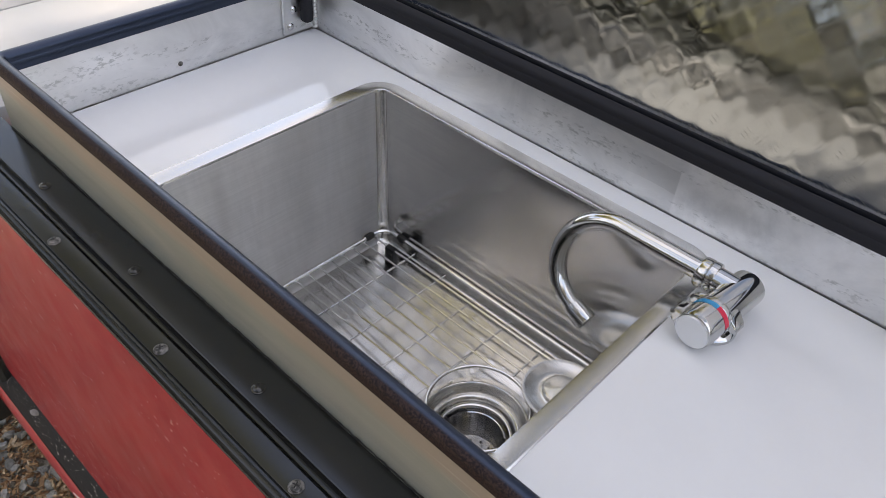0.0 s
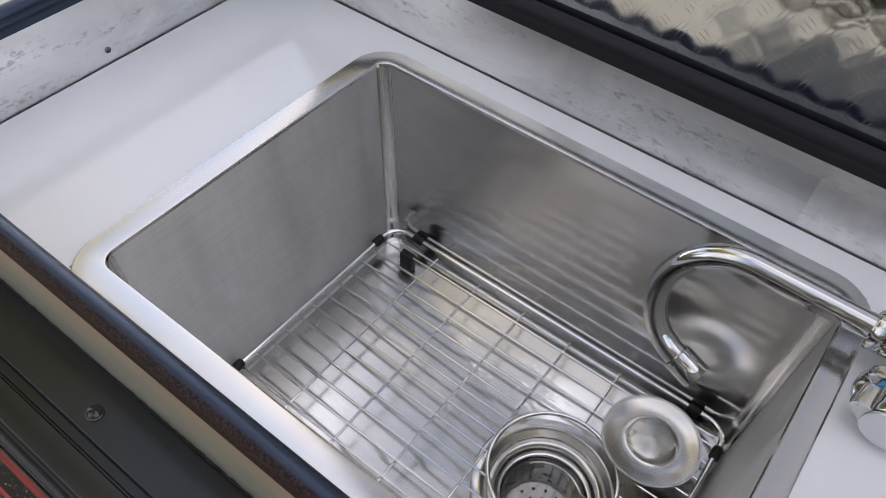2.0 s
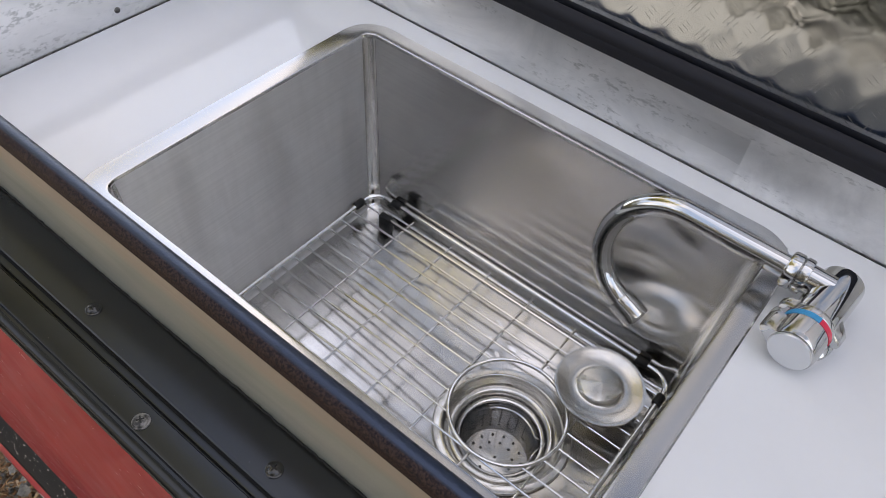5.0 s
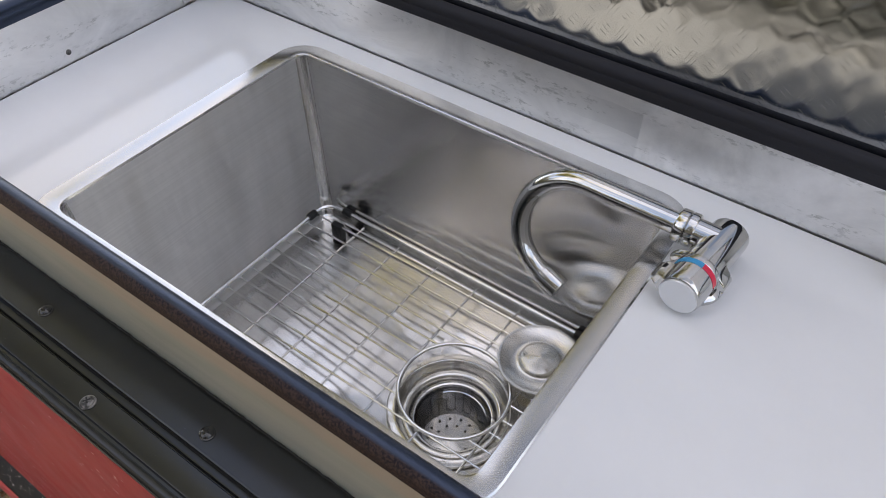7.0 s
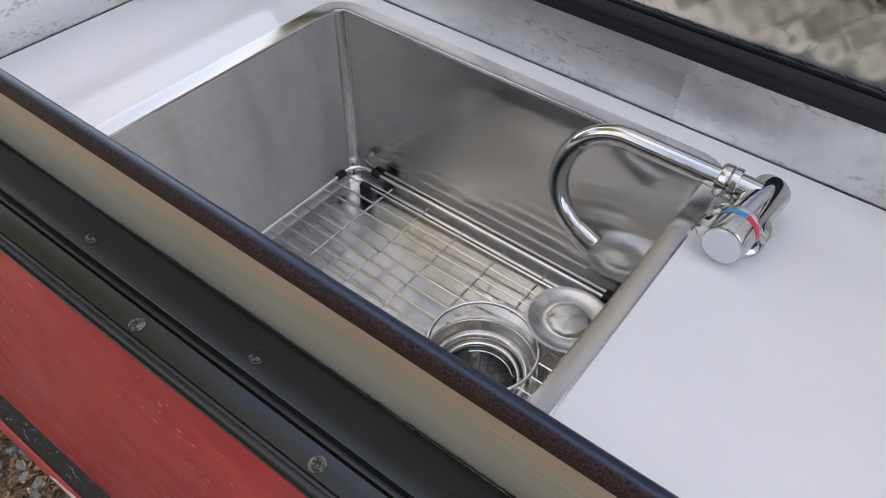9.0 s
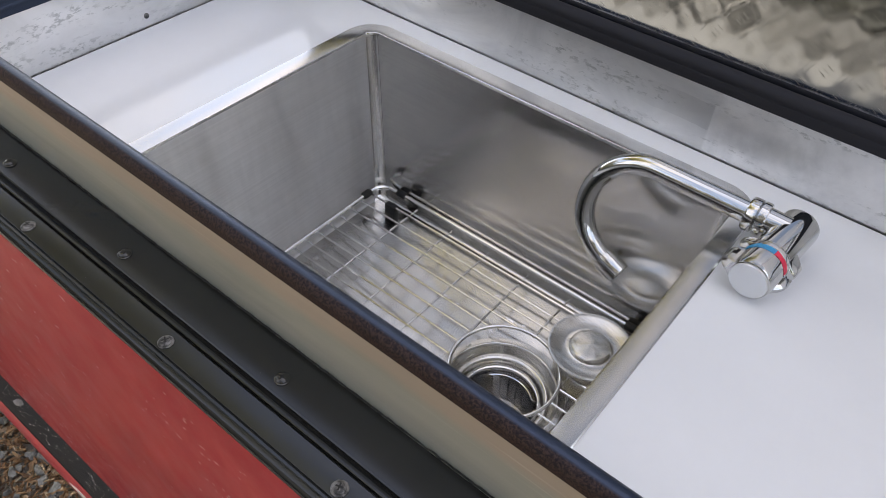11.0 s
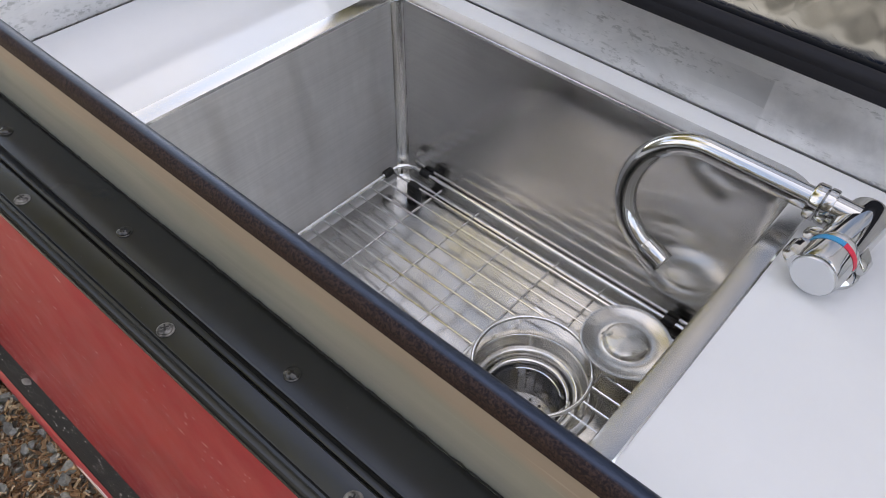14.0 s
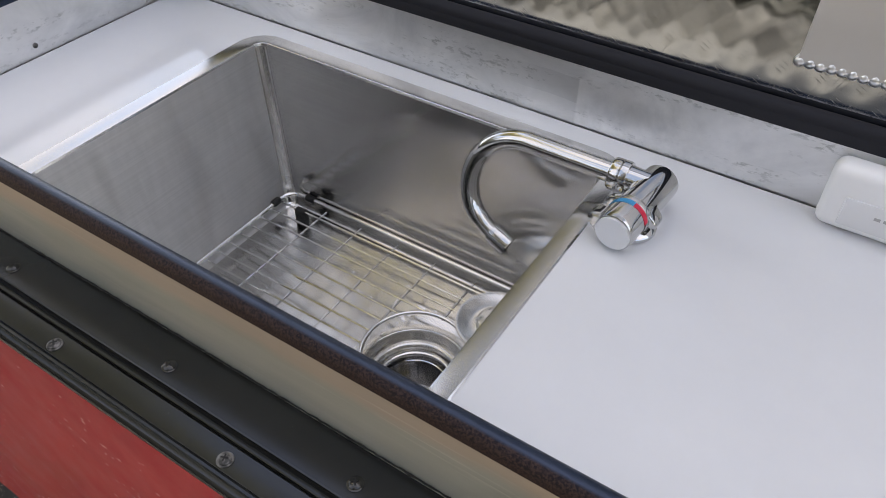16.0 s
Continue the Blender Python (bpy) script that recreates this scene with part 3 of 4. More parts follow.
worktop = thing("worktop", "glossy white worktop with a cut-out for the sink", "worktop", kind="structure")
bm = bmesh.new()
xs, ys = (LEFT + 0.0015, OX0 + 0.008, OX1 - 0.008, RIGHT - 0.0015), (FRONT + 0.0015, OY0 + 0.008, OY1 - 0.008, BACK - 0.0015)
grid = [[[bm.verts.new((x, y, z)) for y in ys] for x in xs] for z in (TOP - 0.018, TOP)]
for lev in (0, 1):
    for i in range(3):
        for j in range(3):
            if (i, j) != (1, 1):
                g = grid[lev]
                bm.faces.new((g[i][j], g[i + 1][j], g[i + 1][j + 1], g[i][j + 1]))
for a, b in (((1, 1), (2, 1)), ((2, 1), (2, 2)), ((2, 2), (1, 2)), ((1, 2), (1, 1)), ((0, 0), (3, 0)), ((3, 0), (3, 3)), ((3, 3), (0, 3)), ((0, 3), (0, 0))):
    lo, hi = grid
    if abs(a[0] - b[0]) + abs(a[1] - b[1]) == 1:
        bm.faces.new((lo[a[0]][a[1]], lo[b[0]][b[1]], hi[b[0]][b[1]], hi[a[0]][a[1]]))
part("worktop_sheet", bm, WHITE, worktop, smooth=20)

# ---- back wall of tread plate ----
wall = thing("tread_plate_lid", "raised aluminium tread plate lid leaning back behind the worktop", "lid", kind="structure")
PLATE_Y, PLATE_Z, PITCH = 0.5395, 1.048, 0.027
BEND, LID_UP = 0.80, 1.30          # above the bend the lid stands upright
LEANS = ((0.0, 11.4), (0.011, 12.2), (0.0165, 15.0), (0.055, 15.6), (0.064, 16.4), (0.086, 19.0), (0.12, 19.5), (0.30, 18.0), (BEND, 17.5))


def lid_back(z):
    """How far the lid has leant back at a height: it rolls back a little more towards its foot."""
    y, z = 0.0, min(z, BEND)
    for (z0, a0), (z1, a1) in zip(LEANS, LEANS[1:]):
        if z > z0:
            top = min(z, z1)
            a = a0 + (a1 - a0) * (top - z0) / (z1 - z0)
            y += (top - z0) * math.tan(radians((a0 + a) / 2))
    return y


def on_lid(x, y, z):
    """A place on the lid: y out of its face, z up it."""
    return Vector((x, PLATE_Y + y + lid_back(z), PLATE_Z + z))


def swell(x, z):
    """The sheet is slightly pillowed between its raised bars."""
    return 0.000045 * math.cos(2 * math.pi * x / PITCH) * math.cos(2 * math.pi * z / PITCH) + 0.00012 * noise.noise(Vector((x * 9, z * 9, 2)))


def steps(*runs):
    out = [runs[0][0]]
    for lo, hi, n in runs:
        out += [lo + (hi - lo) * (i + 1) / n for i in range(n)]
    return out


bm = bmesh.new()
columns, levels = steps((-0.70, -0.62, 20), (-0.62, 0.16, 360), (0.16, 0.43, 30)), steps((0.0, 0.34, 160), (0.34, BEND, 40), (BEND, LID_UP, 30))
front = [[bm.verts.new(on_lid(x, swell(x, z), z)) for z in levels] for x in columns]
for p, q in zip(front, front[1:]):
    for i in range(len(levels) - 1):
        bm.faces.new((p[i], q[i], q[i + 1], p[i + 1]))
part("plate", bm, TREAD, wall, smooth=60)
back = [0.0, 0.011, 0.0165, 0.055, 0.064, 0.086, 0.12, 0.30, BEND, LID_UP]
bm = loft([[on_lid(x, 0.003, z) for z in back] + [on_lid(x, 0.009, z) for z in reversed(back)] for x in (-0.70, 0.43)], True, True, True)
part("plate_back", bm, BARE, wall)
part("hinge_rail", box(LEFT, RIGHT, BACK + 0.0040, 0.5385, 1.020, 1.0475, 0.001, 1), ALU, wall)


def bars(bm, cx, cz, angle):
    """Three short raised bars side by side."""
    a = radians(angle)
    ux, uz = math.cos(a), math.sin(a)
    for j in range(-1, 2):
        ox, oz = cx - uz * j * 0.0031, cz + ux * j * 0.0031
        half = 0.0062 - 0.0008 * abs(j)
        lift = swell(ox, oz)
        ring = []
        for s, w in ((-1, 0), (-0.7, 0.0004), (0, 0.0005), (0.7, 0.0004), (1, 0), (0.7, -0.0004), (0, -0.0005), (-0.7, -0.0004)):
            ring.append(bm.verts.new(on_lid(ox + ux * s * half - uz * w, lift + 0.00003, oz + uz * s * half + ux * w)))
        top = [bm.verts.new(on_lid(ox + ux * s * half, lift - 0.00004, oz + uz * s * half)) for s in (-0.55, 0, 0.55)]
        a0, a1, a2, a3, a4, a5, a6, a7 = ring
        t0, t1, t2 = top
        for f in ((a0, a1, t0), (a1, a2, t1, t0), (a2, a3, t2, t1), (a3, a4, t2), (a4, a5, t2), (a5, a6, t1, t2), (a6, a7, t0, t1), (a7, a0, t0)):
            bm.faces.new(f)


bm = bmesh.new()
for i in range(-46, 13):
    for j in range(1, 26):
        bars(bm, i * PITCH / 2, j * PITCH / 2, 62 if (i + j) % 2 else -28)
part("tread_bars", bm, TREAD, wall, smooth=50, kind="stuff")

patch = thing("welded_sheet", "plain dull metal sheet welded onto the tread plate", "metal sheet")
rows = [[on_lid(x, y, z) for x, y in ((-0.0720, -0.0065), (0.40, -0.0065), (0.40, -0.0025), (-0.0720, -0.0025))] for z in (0.0365, 0.0369, 0.06, 0.09, 0.15, 0.25, 0.36, 0.44)]
part("sheet", loft(rows, True, True, True), BARE, patch)
bm = bmesh.new()
random.seed(4)
for i in range(54):
    x = -0.0705 + i * 0.0069
    at = on_lid(x, -0.0025, 0.0352 + random.uniform(-0.0004, 0.0004))
    bmesh.ops.create_uvsphere(bm, u_segments=10, v_segments=7, radius=1, matrix=Matrix.Translation(at) @ pose(0, 0, 0, ry=-35) @ Matrix.Diagonal((0.0048, 0.0046, 0.0042 + random.uniform(0, 0.0008), 1)))
part("weld_bead", bm, WELD, patch, "bright rippled weld bead", kind="stuff")

# ---- sink ----
sink = thing("sink", "brushed stainless steel sink bowl set in the white worktop", "sink")


LEAN_L, LEAN_R, LEAN_F, LEAN_B, COVE = 0.0150, 0.0075, 0.0075, 0.0080, 0.0045  # how far each wall leans in


def bowl_loop(d, r, z, f=0.0):
    return rounded(SX0 + d + LEAN_L * f, SX1 - d - LEAN_R * f, SY0 + d + LEAN_F * f, SY1 - d - LEAN_B * f, r, z)


loops = [rounded(OX0, OX1, OY0, OY1, 0.030, TOP + 0.0002), rounded(OX0 + 0.0012, OX1 - 0.0012, OY0 + 0.0012, OY1 - 0.0012, 0.029, TOP + 0.0012),
         bowl_loop(-0.0022, 0.0125, TOP + 0.0012), bowl_loop(-0.0008, 0.0112, TOP + 0.0007), bowl_loop(0.0, 0.0104, TOP - 0.0012)]
part("flange", loft(loops), STEEL_RIM, sink, smooth=25)
loops = [bowl_loop(0.0, 0.0104, TOP - 0.0012)]
for f in (0.01, 0.2, 0.4, 0.6, 0.8, 0.99, 1.0):
    loops.append(bowl_loop(0.0, 0.0104 + 0.001 * f, TOP - 0.0012 - (TOP - EDGE - COVE - 0.0012) * f, f))
for i in range(1, 6):
    a = radians(90 * i / 6)
    loops.append(bowl_loop(COVE * (1 - math.cos(a)), 0.0114 + 0.004 * (1 - math.cos(a)), EDGE + COVE * (1 - math.sin(a)), 1.0))
part("bowl_wall", loft(loops), STEEL, sink, smooth=50)
for cx, cy, a0 in ((SX0, SY1, 90), (SX1, SY1, 0), (SX0, SY0, 180), (SX1, SY0, 270)):
    sx, sy = (1 if cx == SX0 else -1), (1 if cy == SY0 else -1)
    rows = []
    for f, turn_in in ((0.0, 0), (0.5, 0), (1.0, 0), (1.0, 15), (1.0, 30), (1.0, 45), (1.0, 60), (1.0, 75)):
        a = radians(turn_in)
        dx, dy = (LEAN_L if sx > 0 else LEAN_R) * f, (LEAN_F if sy > 0 else LEAN_B) * f
        c, r = COVE * (1 - math.cos(a)), 0.0104 + 0.001 * f + 0.004 * (1 - math.cos(a))
        z = TOP - 0.002 - (TOP - EDGE - COVE - 0.002) * f - COVE * math.sin(a)
        rows.append([Vector((cx + sx * (dx + c + r) + (r - 0.0003) * math.cos(radians(a0 + 12 + 66 * i / 8)), cy + sy * (dy + c + r) + (r - 0.0003) * math.sin(radians(a0 + 12 + 66 * i / 8)), z + (0.0003 if turn_in else 0))) for i in range(9)])
    part("corner_seam", loft(rows, False), SEAM, sink, "polished welded corner")
a = radians(75)
loops = [bowl_loop(COVE * (1 - math.cos(a)), 0.0114 + 0.004 * (1 - math.cos(a)), EDGE + COVE * (1 - math.sin(a)), 1.0), bowl_loop(COVE, 0.0154, EDGE, 1.0)]
counts = [max(1, int((q - p).length / 0.006)) for p, q in zip(loops[-1], loops[-1][1:] + loops[-1][:1])]


def divided(loop):
    """The same loop with its long straight runs cut into short ones."""
    return [p.lerp(q, i / n) for p, q, n in zip(loop, loop[1:] + loop[:1], counts) for i in range(n)]


loops = [divided(loop) for loop in loops]
ring = loops[-1]


def drain_loop(r, z):
    return [Vector((DRAIN[0], DRAIN[1], z)) + r * (Vector((p.x, p.y, 0)) - Vector((DRAIN[0], DRAIN[1], 0))).normalized() for p in ring]


loops += [[p.lerp(q, f) for p, q in zip(ring, drain_loop(0.0545, FLOOR - 0.0015))] for f in (0.01, 0.4, 0.8, 0.99, 1.0)]
part("bowl_floor", loft(loops), STEEL_FLOOR, sink, smooth=50)

drain = thing("sink_drain", "stainless steel drain with a wide flange in the bowl floor", "drain")
at = Matrix.Translation((DRAIN[0], DRAIN[1], 0))
part("drain_flange", lathe([(0.0583, FLOOR - 0.0004), (0.0585, FLOOR + 0.0008), (0.0575, FLOOR + 0.0016), (0.0530, FLOOR + 0.0014), (0.0512, FLOOR + 0.0022), (0.0500, FLOOR + 0.0016), (0.0492, FLOOR - 0.0002)], 64, at), SPUN, drain)
part("drain_throat", lathe([(0.0492, FLOOR - 0.0002), (0.0470, FLOOR - 0.004), (0.0445, FLOOR - 0.0085), (0.0430, FLOOR - 0.0095), (0.0415, FLOOR - 0.014), (0.0395, FLOOR - 0.02), (0.0385, FLOOR - 0.075), (0.002, FLOOR - 0.076)], 64, at, cap1=True), SPUN, drain)

basket = thing("strainer_basket", "perforated stainless strainer basket sitting in the drain", "strainer")
part("basket_rim", lathe([(0.0447, FLOOR - 0.0086), (0.0446, FLOOR - 0.0066), (0.0432, FLOOR - 0.0058), (0.0408, FLOOR - 0.0062), (0.0388, FLOOR - 0.0082), (0.0376, FLOOR - 0.0112), (0.0370, FLOOR - 0.0130), (0.0358, FLOOR - 0.0138), (0.0345, FLOOR - 0.0140)], 64, at), SPUN, basket)
cup = part("basket_cup", lathe([(0.0345, FLOOR - 0.0140), (0.0332, FLOOR - 0.0155), (0.0322, FLOOR - 0.021), (0.0300, FLOOR - 0.053), (0.0290, FLOOR - 0.055)], 64, at), CUP, basket)
bottom = part("basket_bottom", lathe([(0.0290, -0.055), (0.012, -0.0545), (0.004, -0.053)], 64, cap1=True), RADIAL, basket)
bottom.location = (DRAIN[0], DRAIN[1], FLOOR)
bm = bmesh.new()
for i in range(24):
    a = 2 * math.pi * i / 24
    for j in range(6):
        z = FLOOR - 0.025 - j * 0.0046
        r = 0.0322 - (FLOOR - 0.021 - z) * 0.0688 - 0.00025
        m = at @ Matrix.Rotation(a, 4, "Z") @ Matrix.Translation((r, 0, z)) @ Matrix.Rotation(radians(90), 4, "Y")
        bmesh.ops.create_circle(bm, cap_ends=True, segments=8, radius=0.0010, matrix=m)
for n, r in ((1, 0), (6, 0.008), (10, 0.0155), (14, 0.0230)):
    for i in range(n):
        a = 2 * math.pi * i / n + r * 40
        bmesh.ops.create_circle(bm, cap_ends=True, segments=8, radius=0.0012, matrix=at @ Matrix.Translation((r * math.cos(a), r * math.sin(a), FLOOR - 0.0524 if r < 0.005 else FLOOR - 0.0541)))
part("perforations", bm, DARK, cup, "dark drain holes", kind="stuff")
bail = []
for a in range(-14, 146, 4):              # the wire follows the wall and bows out once, to be gripped
    bow = max(0.0, 1 - abs(a - 30) / 16)
    bow = bow * bow * (3 - 2 * bow)
    r = 0.0306 + 0.0064 * bow
    bail.append((DRAIN[0] + r * math.cos(radians(a)), DRAIN[1] + r * math.sin(radians(a)), FLOOR - 0.0195 + 0.0065 * bow))
part("handle", tube(bail, 0.0010, 8), WIRE, basket, "thin wire lifting handle")

# ---- rack ----
rack = thing("sink_rack", "stainless wire rack with black rubber feet in the bowl", "sink rack")
RX0, RX1, RY0, RY1, RZ = -0.5208, -0.1862, 0.2665, 0.4785, 0.8165
part("rod_frame", tube(rounded(RX0, RX1, RY0, RY1, 0.017, RZ, 8), 0.0024, 10, True), WIRE, rack)
RING_R, WZ = 0.0482, 0.8142
ring_at = (-0.2755, 0.3655)
part("drain_ring", tube([(ring_at[0] + RING_R * math.cos(2 * math.pi * i / 64), ring_at[1] + RING_R * math.sin(2 * math.pi * i / 64), WZ + 0.001) for i in range(64)], 0.0018, 10, True), WIRE, rack)


def wire(a, b):
    return tube([a, b], 0.00115, 8)


for i in range(12):
    y = 0.2853 + i * 0.01585
    h = RING_R ** 2 - (y - ring_at[1]) ** 2
    spans = [(RX0, RX1)] if h <= 0 else [(RX0, ring_at[0] - math.sqrt(h)), (ring_at[0] + math.sqrt(h), RX1)]
    for x0, x1 in spans:
        part("long_wire", wire((x0, y, WZ), (x1, y, WZ)), WIRE, rack)
for i in range(6):
    x = -0.4674 + i * 0.0475
    h = RING_R ** 2 - (x - ring_at[0]) ** 2
    spans = [(RY0 + 0.0015, 0.4742)] if h <= 0 else [(RY0 + 0.0015, ring_at[1] - math.sqrt(h)), (ring_at[1] + math.sqrt(h), 0.4742)]
    for y0, y1 in spans:
        part("cross_wire", wire((x, y0, WZ - 0.0022), (x, y1, WZ - 0.0022)), WIRE, rack)


def sleeve(p, d, n=0.011):
    p, d = Vector(p), Vector(d).normalized()
    return tube([p - d * n / 2, p - d * (n / 2 - 0.001), p + d * (n / 2 - 0.001), p + d * n / 2], 0.004, 12, radii=[0.0034, 0.0041, 0.0041, 0.0034])


for p, d in (((RX0, 0.4540, RZ), (0, 1, 0)), ((-0.4925, RY1, RZ), (1, 0, 0)), ((RX1, 0.4545, RZ), (0, 1, 0)), ((-0.2150, RY1, RZ), (1, 0, 0)),
             ((RX0, 0.2825, RZ), (0, 1, 0)), ((-0.4925, RY0, RZ), (1, 0, 0)), ((RX1, 0.3035, RZ), (0, 1, 0)), ((-0.2150, RY0, RZ), (1, 0, 0))):
    part("rubber_sleeve", sleeve(p, d), SEALANT, rack, "black rubber sleeve")
for x, y in ((-0.4905, 0.4597), (-0.2120, 0.4597), (-0.4905, 0.2680), (-0.2120, 0.2680)):
    bm = box(x - 0.0068, x + 0.0068, y - 0.0035, y + 0.0035, EDGE - 0.0012, WZ + 0.0015, 0.001)
    box(x - 0.0048, x + 0.0048, y - 0.0044, y + 0.0044, EDGE + 0.003, WZ - 0.005, 0.001, bm=bm)
    part("rubber_foot", bm, SEALANT, rack, "black rubber foot")

cover = thing("strainer_cover", "round dished stainless strainer cover lying on the rack", "strainer cover")
cm = Matrix.Translation((-0.2295, 0.4300, WZ + 0.0012))
dish = part("cover_dish", lathe([(0.0188, 0.0062), (0.0205, 0.0056), (0.0230, 0.0056), (0.0290, 0.0068), (0.0340, 0.0083), (0.0364, 0.0090), (0.0376, 0.0089), (0.0379, 0.0080), (0.0370, 0.0070), (0.0330, 0.0056), (0.026, 0.0028), (0.021, 0.0008), (0.0008, 0.0004)], 72, cap1=True), SPUN, cover)
knob = part("cover_knob", lathe([(0.0003, 0.0128), (0.004, 0.0123), (0.010, 0.0114), (0.0158, 0.0105), (0.0175, 0.0098), (0.0184, 0.0085), (0.0188, 0.0062)], 72), RADIAL, cover, "raised centre with radial grain", smooth=60)
dish.location = cm.translation
knob.location = cm.translation

# ---- tap ----
tap = thing("tap", "chrome folding tap with a curved spout beside the sink", "tap")
BX, BZ, BR = -0.1290, 1.0012, 0.0142
along_y = Matrix.Translation((BX, 0.44, BZ)) @ Matrix.Rotation(radians(-5), 4, "Z") @ Matrix.Translation((0, -0.44, 0)) @ Matrix.Rotation(radians(-90), 4, "X")
part("base", lathe([(0.0195, 0), (0.0205, 0.001), (0.0205, 0.004), (0.0185, 0.006), (0.013, 0.0075), (0.012, 0.02)], 40, Matrix.Translation((BX - 0.003, 0.4330, TOP)), cap0=True, cap1=True), CHROME, tap)
part("body", lathe([(0.0125, 0.4285), (BR, 0.4295), (BR, 0.4700), (0.0138, 0.4735), (0.0115, 0.4755)], 48, along_y, cap0=True, cap1=True), CHROME, tap)
part("body_front", lathe([(0.0128, 0.4020), (0.0138, 0.4026), (BR + 0.0001, 0.4045), (BR + 0.0004, 0.4080), (BR + 0.0004, 0.4195)], 48, along_y, cap0=True), CHROME, tap)
part("body_ring", lathe([(BR + 0.0002, 0.4235), (BR + 0.0006, 0.4245), (BR + 0.0006, 0.4275), (0.0125, 0.4283)], 48, along_y), CHROME, tap)
part("front_cap", lathe([(0.0129, 0.4030), (0.0129, 0.4012), (0.0124, 0.4007)], 48, along_y, cap1=True), CAP, tap, "flat satin end cap")


def half_ring(a0, a1):
    pts = []
    for y, r in ((0.4195, BR - 0.001), (0.4195, BR + 0.0007), (0.4237, BR + 0.0007), (0.4237, BR - 0.001)):
        pts.append([along_y @ Vector((r * math.cos(radians(a0 + (a1 - a0) * i / 20)), r * math.sin(radians(a0 + (a1 - a0) * i / 20)), y)) for i in range(21)])
    pts.append(pts[0])
    return loft(pts, False)


part("cold_mark", half_ring(195, 285), BLUE, tap, "blue cold mark")
part("hot_mark", half_ring(285, 350), REDMARK, tap, "red hot mark")


def ear(side, reach, y0, y1, up):
    """A thumb rest that grows out of the round body to a blunt tip."""
    rows = []
    for y, f in ((y0, 0.82), (y0 + 0.0008, 0.96), (y0 + 0.0025, 1.0), (y1 - 0.0025, 1.0), (y1 - 0.0006, 0.95), (y1, 0.8)):
        ring = [(0.6, -0.62), (0.86, -0.50), (1.0 + 0.55 * (reach * f - 1), -0.36 - up), (reach * f - 0.03, -0.20 - up), (reach * f, -0.10 - up), (reach * f - 0.02, 0.02 - up), (1.0 + 0.5 * (reach * f - 1), 0.14), (0.94, 0.34), (0.6, 0.5)]
        rows.append([along_y @ Vector((side * BR * px, BR * py, y)) for px, py in ring])
    return loft(rows, True, True, True)


part("thumb_rest", ear(-1, 1.50, 0.4022, 0.4185, 0.12), CHROME, tap)
part("thumb_rest", ear(-1, 1.46, 0.4262, 0.4345, 0.05), CHROME, tap)
part("thumb_rest", ear(1, 1.40, 0.4262, 0.4400, -0.25), CHROME, tap)
TY, TZ, TR = 0.4575, 1.0065, 0.0080
to_left = Matrix.Translation((0, TY, TZ)) @ Matrix.Rotation(radians(-90), 4, "Y")
part("collar", lathe([(0.0095, 0.1300), (0.0098, 0.1445), (0.0118, 0.1450), (0.0122, 0.1465), (0.0122, 0.1500), (0.0108, 0.1508), (0.0122, 0.1516), (0.0122, 0.1570), (0.0112, 0.1585), (0.0088, 0.1590)], 40, to_left, cap0=True, cap1=True), CHROME, tap)
ARC_X, ARC_R, SWING = -0.2265, 0.0440, radians(16)
down = Vector((0, -math.sin(SWING), -math.cos(SWING)))
mid = Vector((ARC_X, TY, TZ)) + down * ARC_R
path = [Vector((-0.155, TY, TZ)), Vector((-0.19, TY, TZ))]
for a in range(0, 161, 4):
    path.append(mid + ARC_R * (Vector((-1, 0, 0)) * math.sin(radians(a)) - down * math.cos(radians(a))))
spout = part("spout", tube(path, TR, 24), CHROME, tap)
end, d = path[-1], (path[-1] - path[-2]).normalized()
part("aerator", tube([end - d * 0.001, end, end + d * 0.0035, end + d * 0.0037, end + d * 0.0046, end + d * 0.0048, end + d * 0.0170, end + d * 0.0185, end + d * 0.019], 0.009, 32, radii=[0.0080, 0.0101, 0.0103, 0.0096, 0.0096, 0.0104, 0.0104, 0.0100, 0.0082]), CHROME, spout, "chrome outlet nozzle")

# ---- switch box and corner fittings ----
switch = thing("switch_box", "white plastic switch box fixed to the aluminium back", "switch box")
part("housing", box(-0.0240, 0.105, 0.5070, BACK - 0.0003, 0.9865, 1.0380, 0.008, 5), PLASTIC, switch)
window = part("cover_window", box(-0.009, 0.090, 0.5060, 0.5090, 0.9935, 1.0165, 0.001, 2), CLEAR, switch, "white cover flap")
for i, w in enumerate((0.004, 0.003)):
    part("mark", box(0.012 + i * 0.006, 0.012 + i * 0.006 + w, 0.5056, 0.5066, 1.0060, 1.0082), PAINT, window)

bracket = thing("corner_bracket", "aluminium corner bracket with two bolts and a rubber buffer", "bracket")
part("bracket_plate", box(LEFT + 0.0002, LEFT + 0.003, 0.4840, 0.5300, 0.9875, 1.0340, 0.001, 1), ALU, bracket)
for y, z in ((0.4930, 0.9970), (0.4985, 1.0155)):
    part("bolt", lathe([(0.0042, 0.0), (0.0042, 0.0012), (0.003, 0.0026), (0.001, 0.003)], 20, Matrix.Translation((LEFT + 0.003, y, z)) @ Matrix.Rotation(radians(90), 4, "Y"), cap0=True, cap1=True), CHROME, bracket)
part("rubber_buffer", box(LEFT + 0.003, LEFT + 0.016, 0.5055, 0.5180, 1.0000, 1.0350, 0.004, 3), RUBBER, bracket)
bm = bmesh.new()
for i in range(12):
    bmesh.ops.create_uvsphere(bm, u_segments=10, v_segments=7, radius=1, matrix=pose(LEFT + 0.005, BACK - 0.003, 0.9895 + i * 0.0042, 20) @ Matrix.Diagonal((0.0042, 0.0036, 0.0026, 1)))
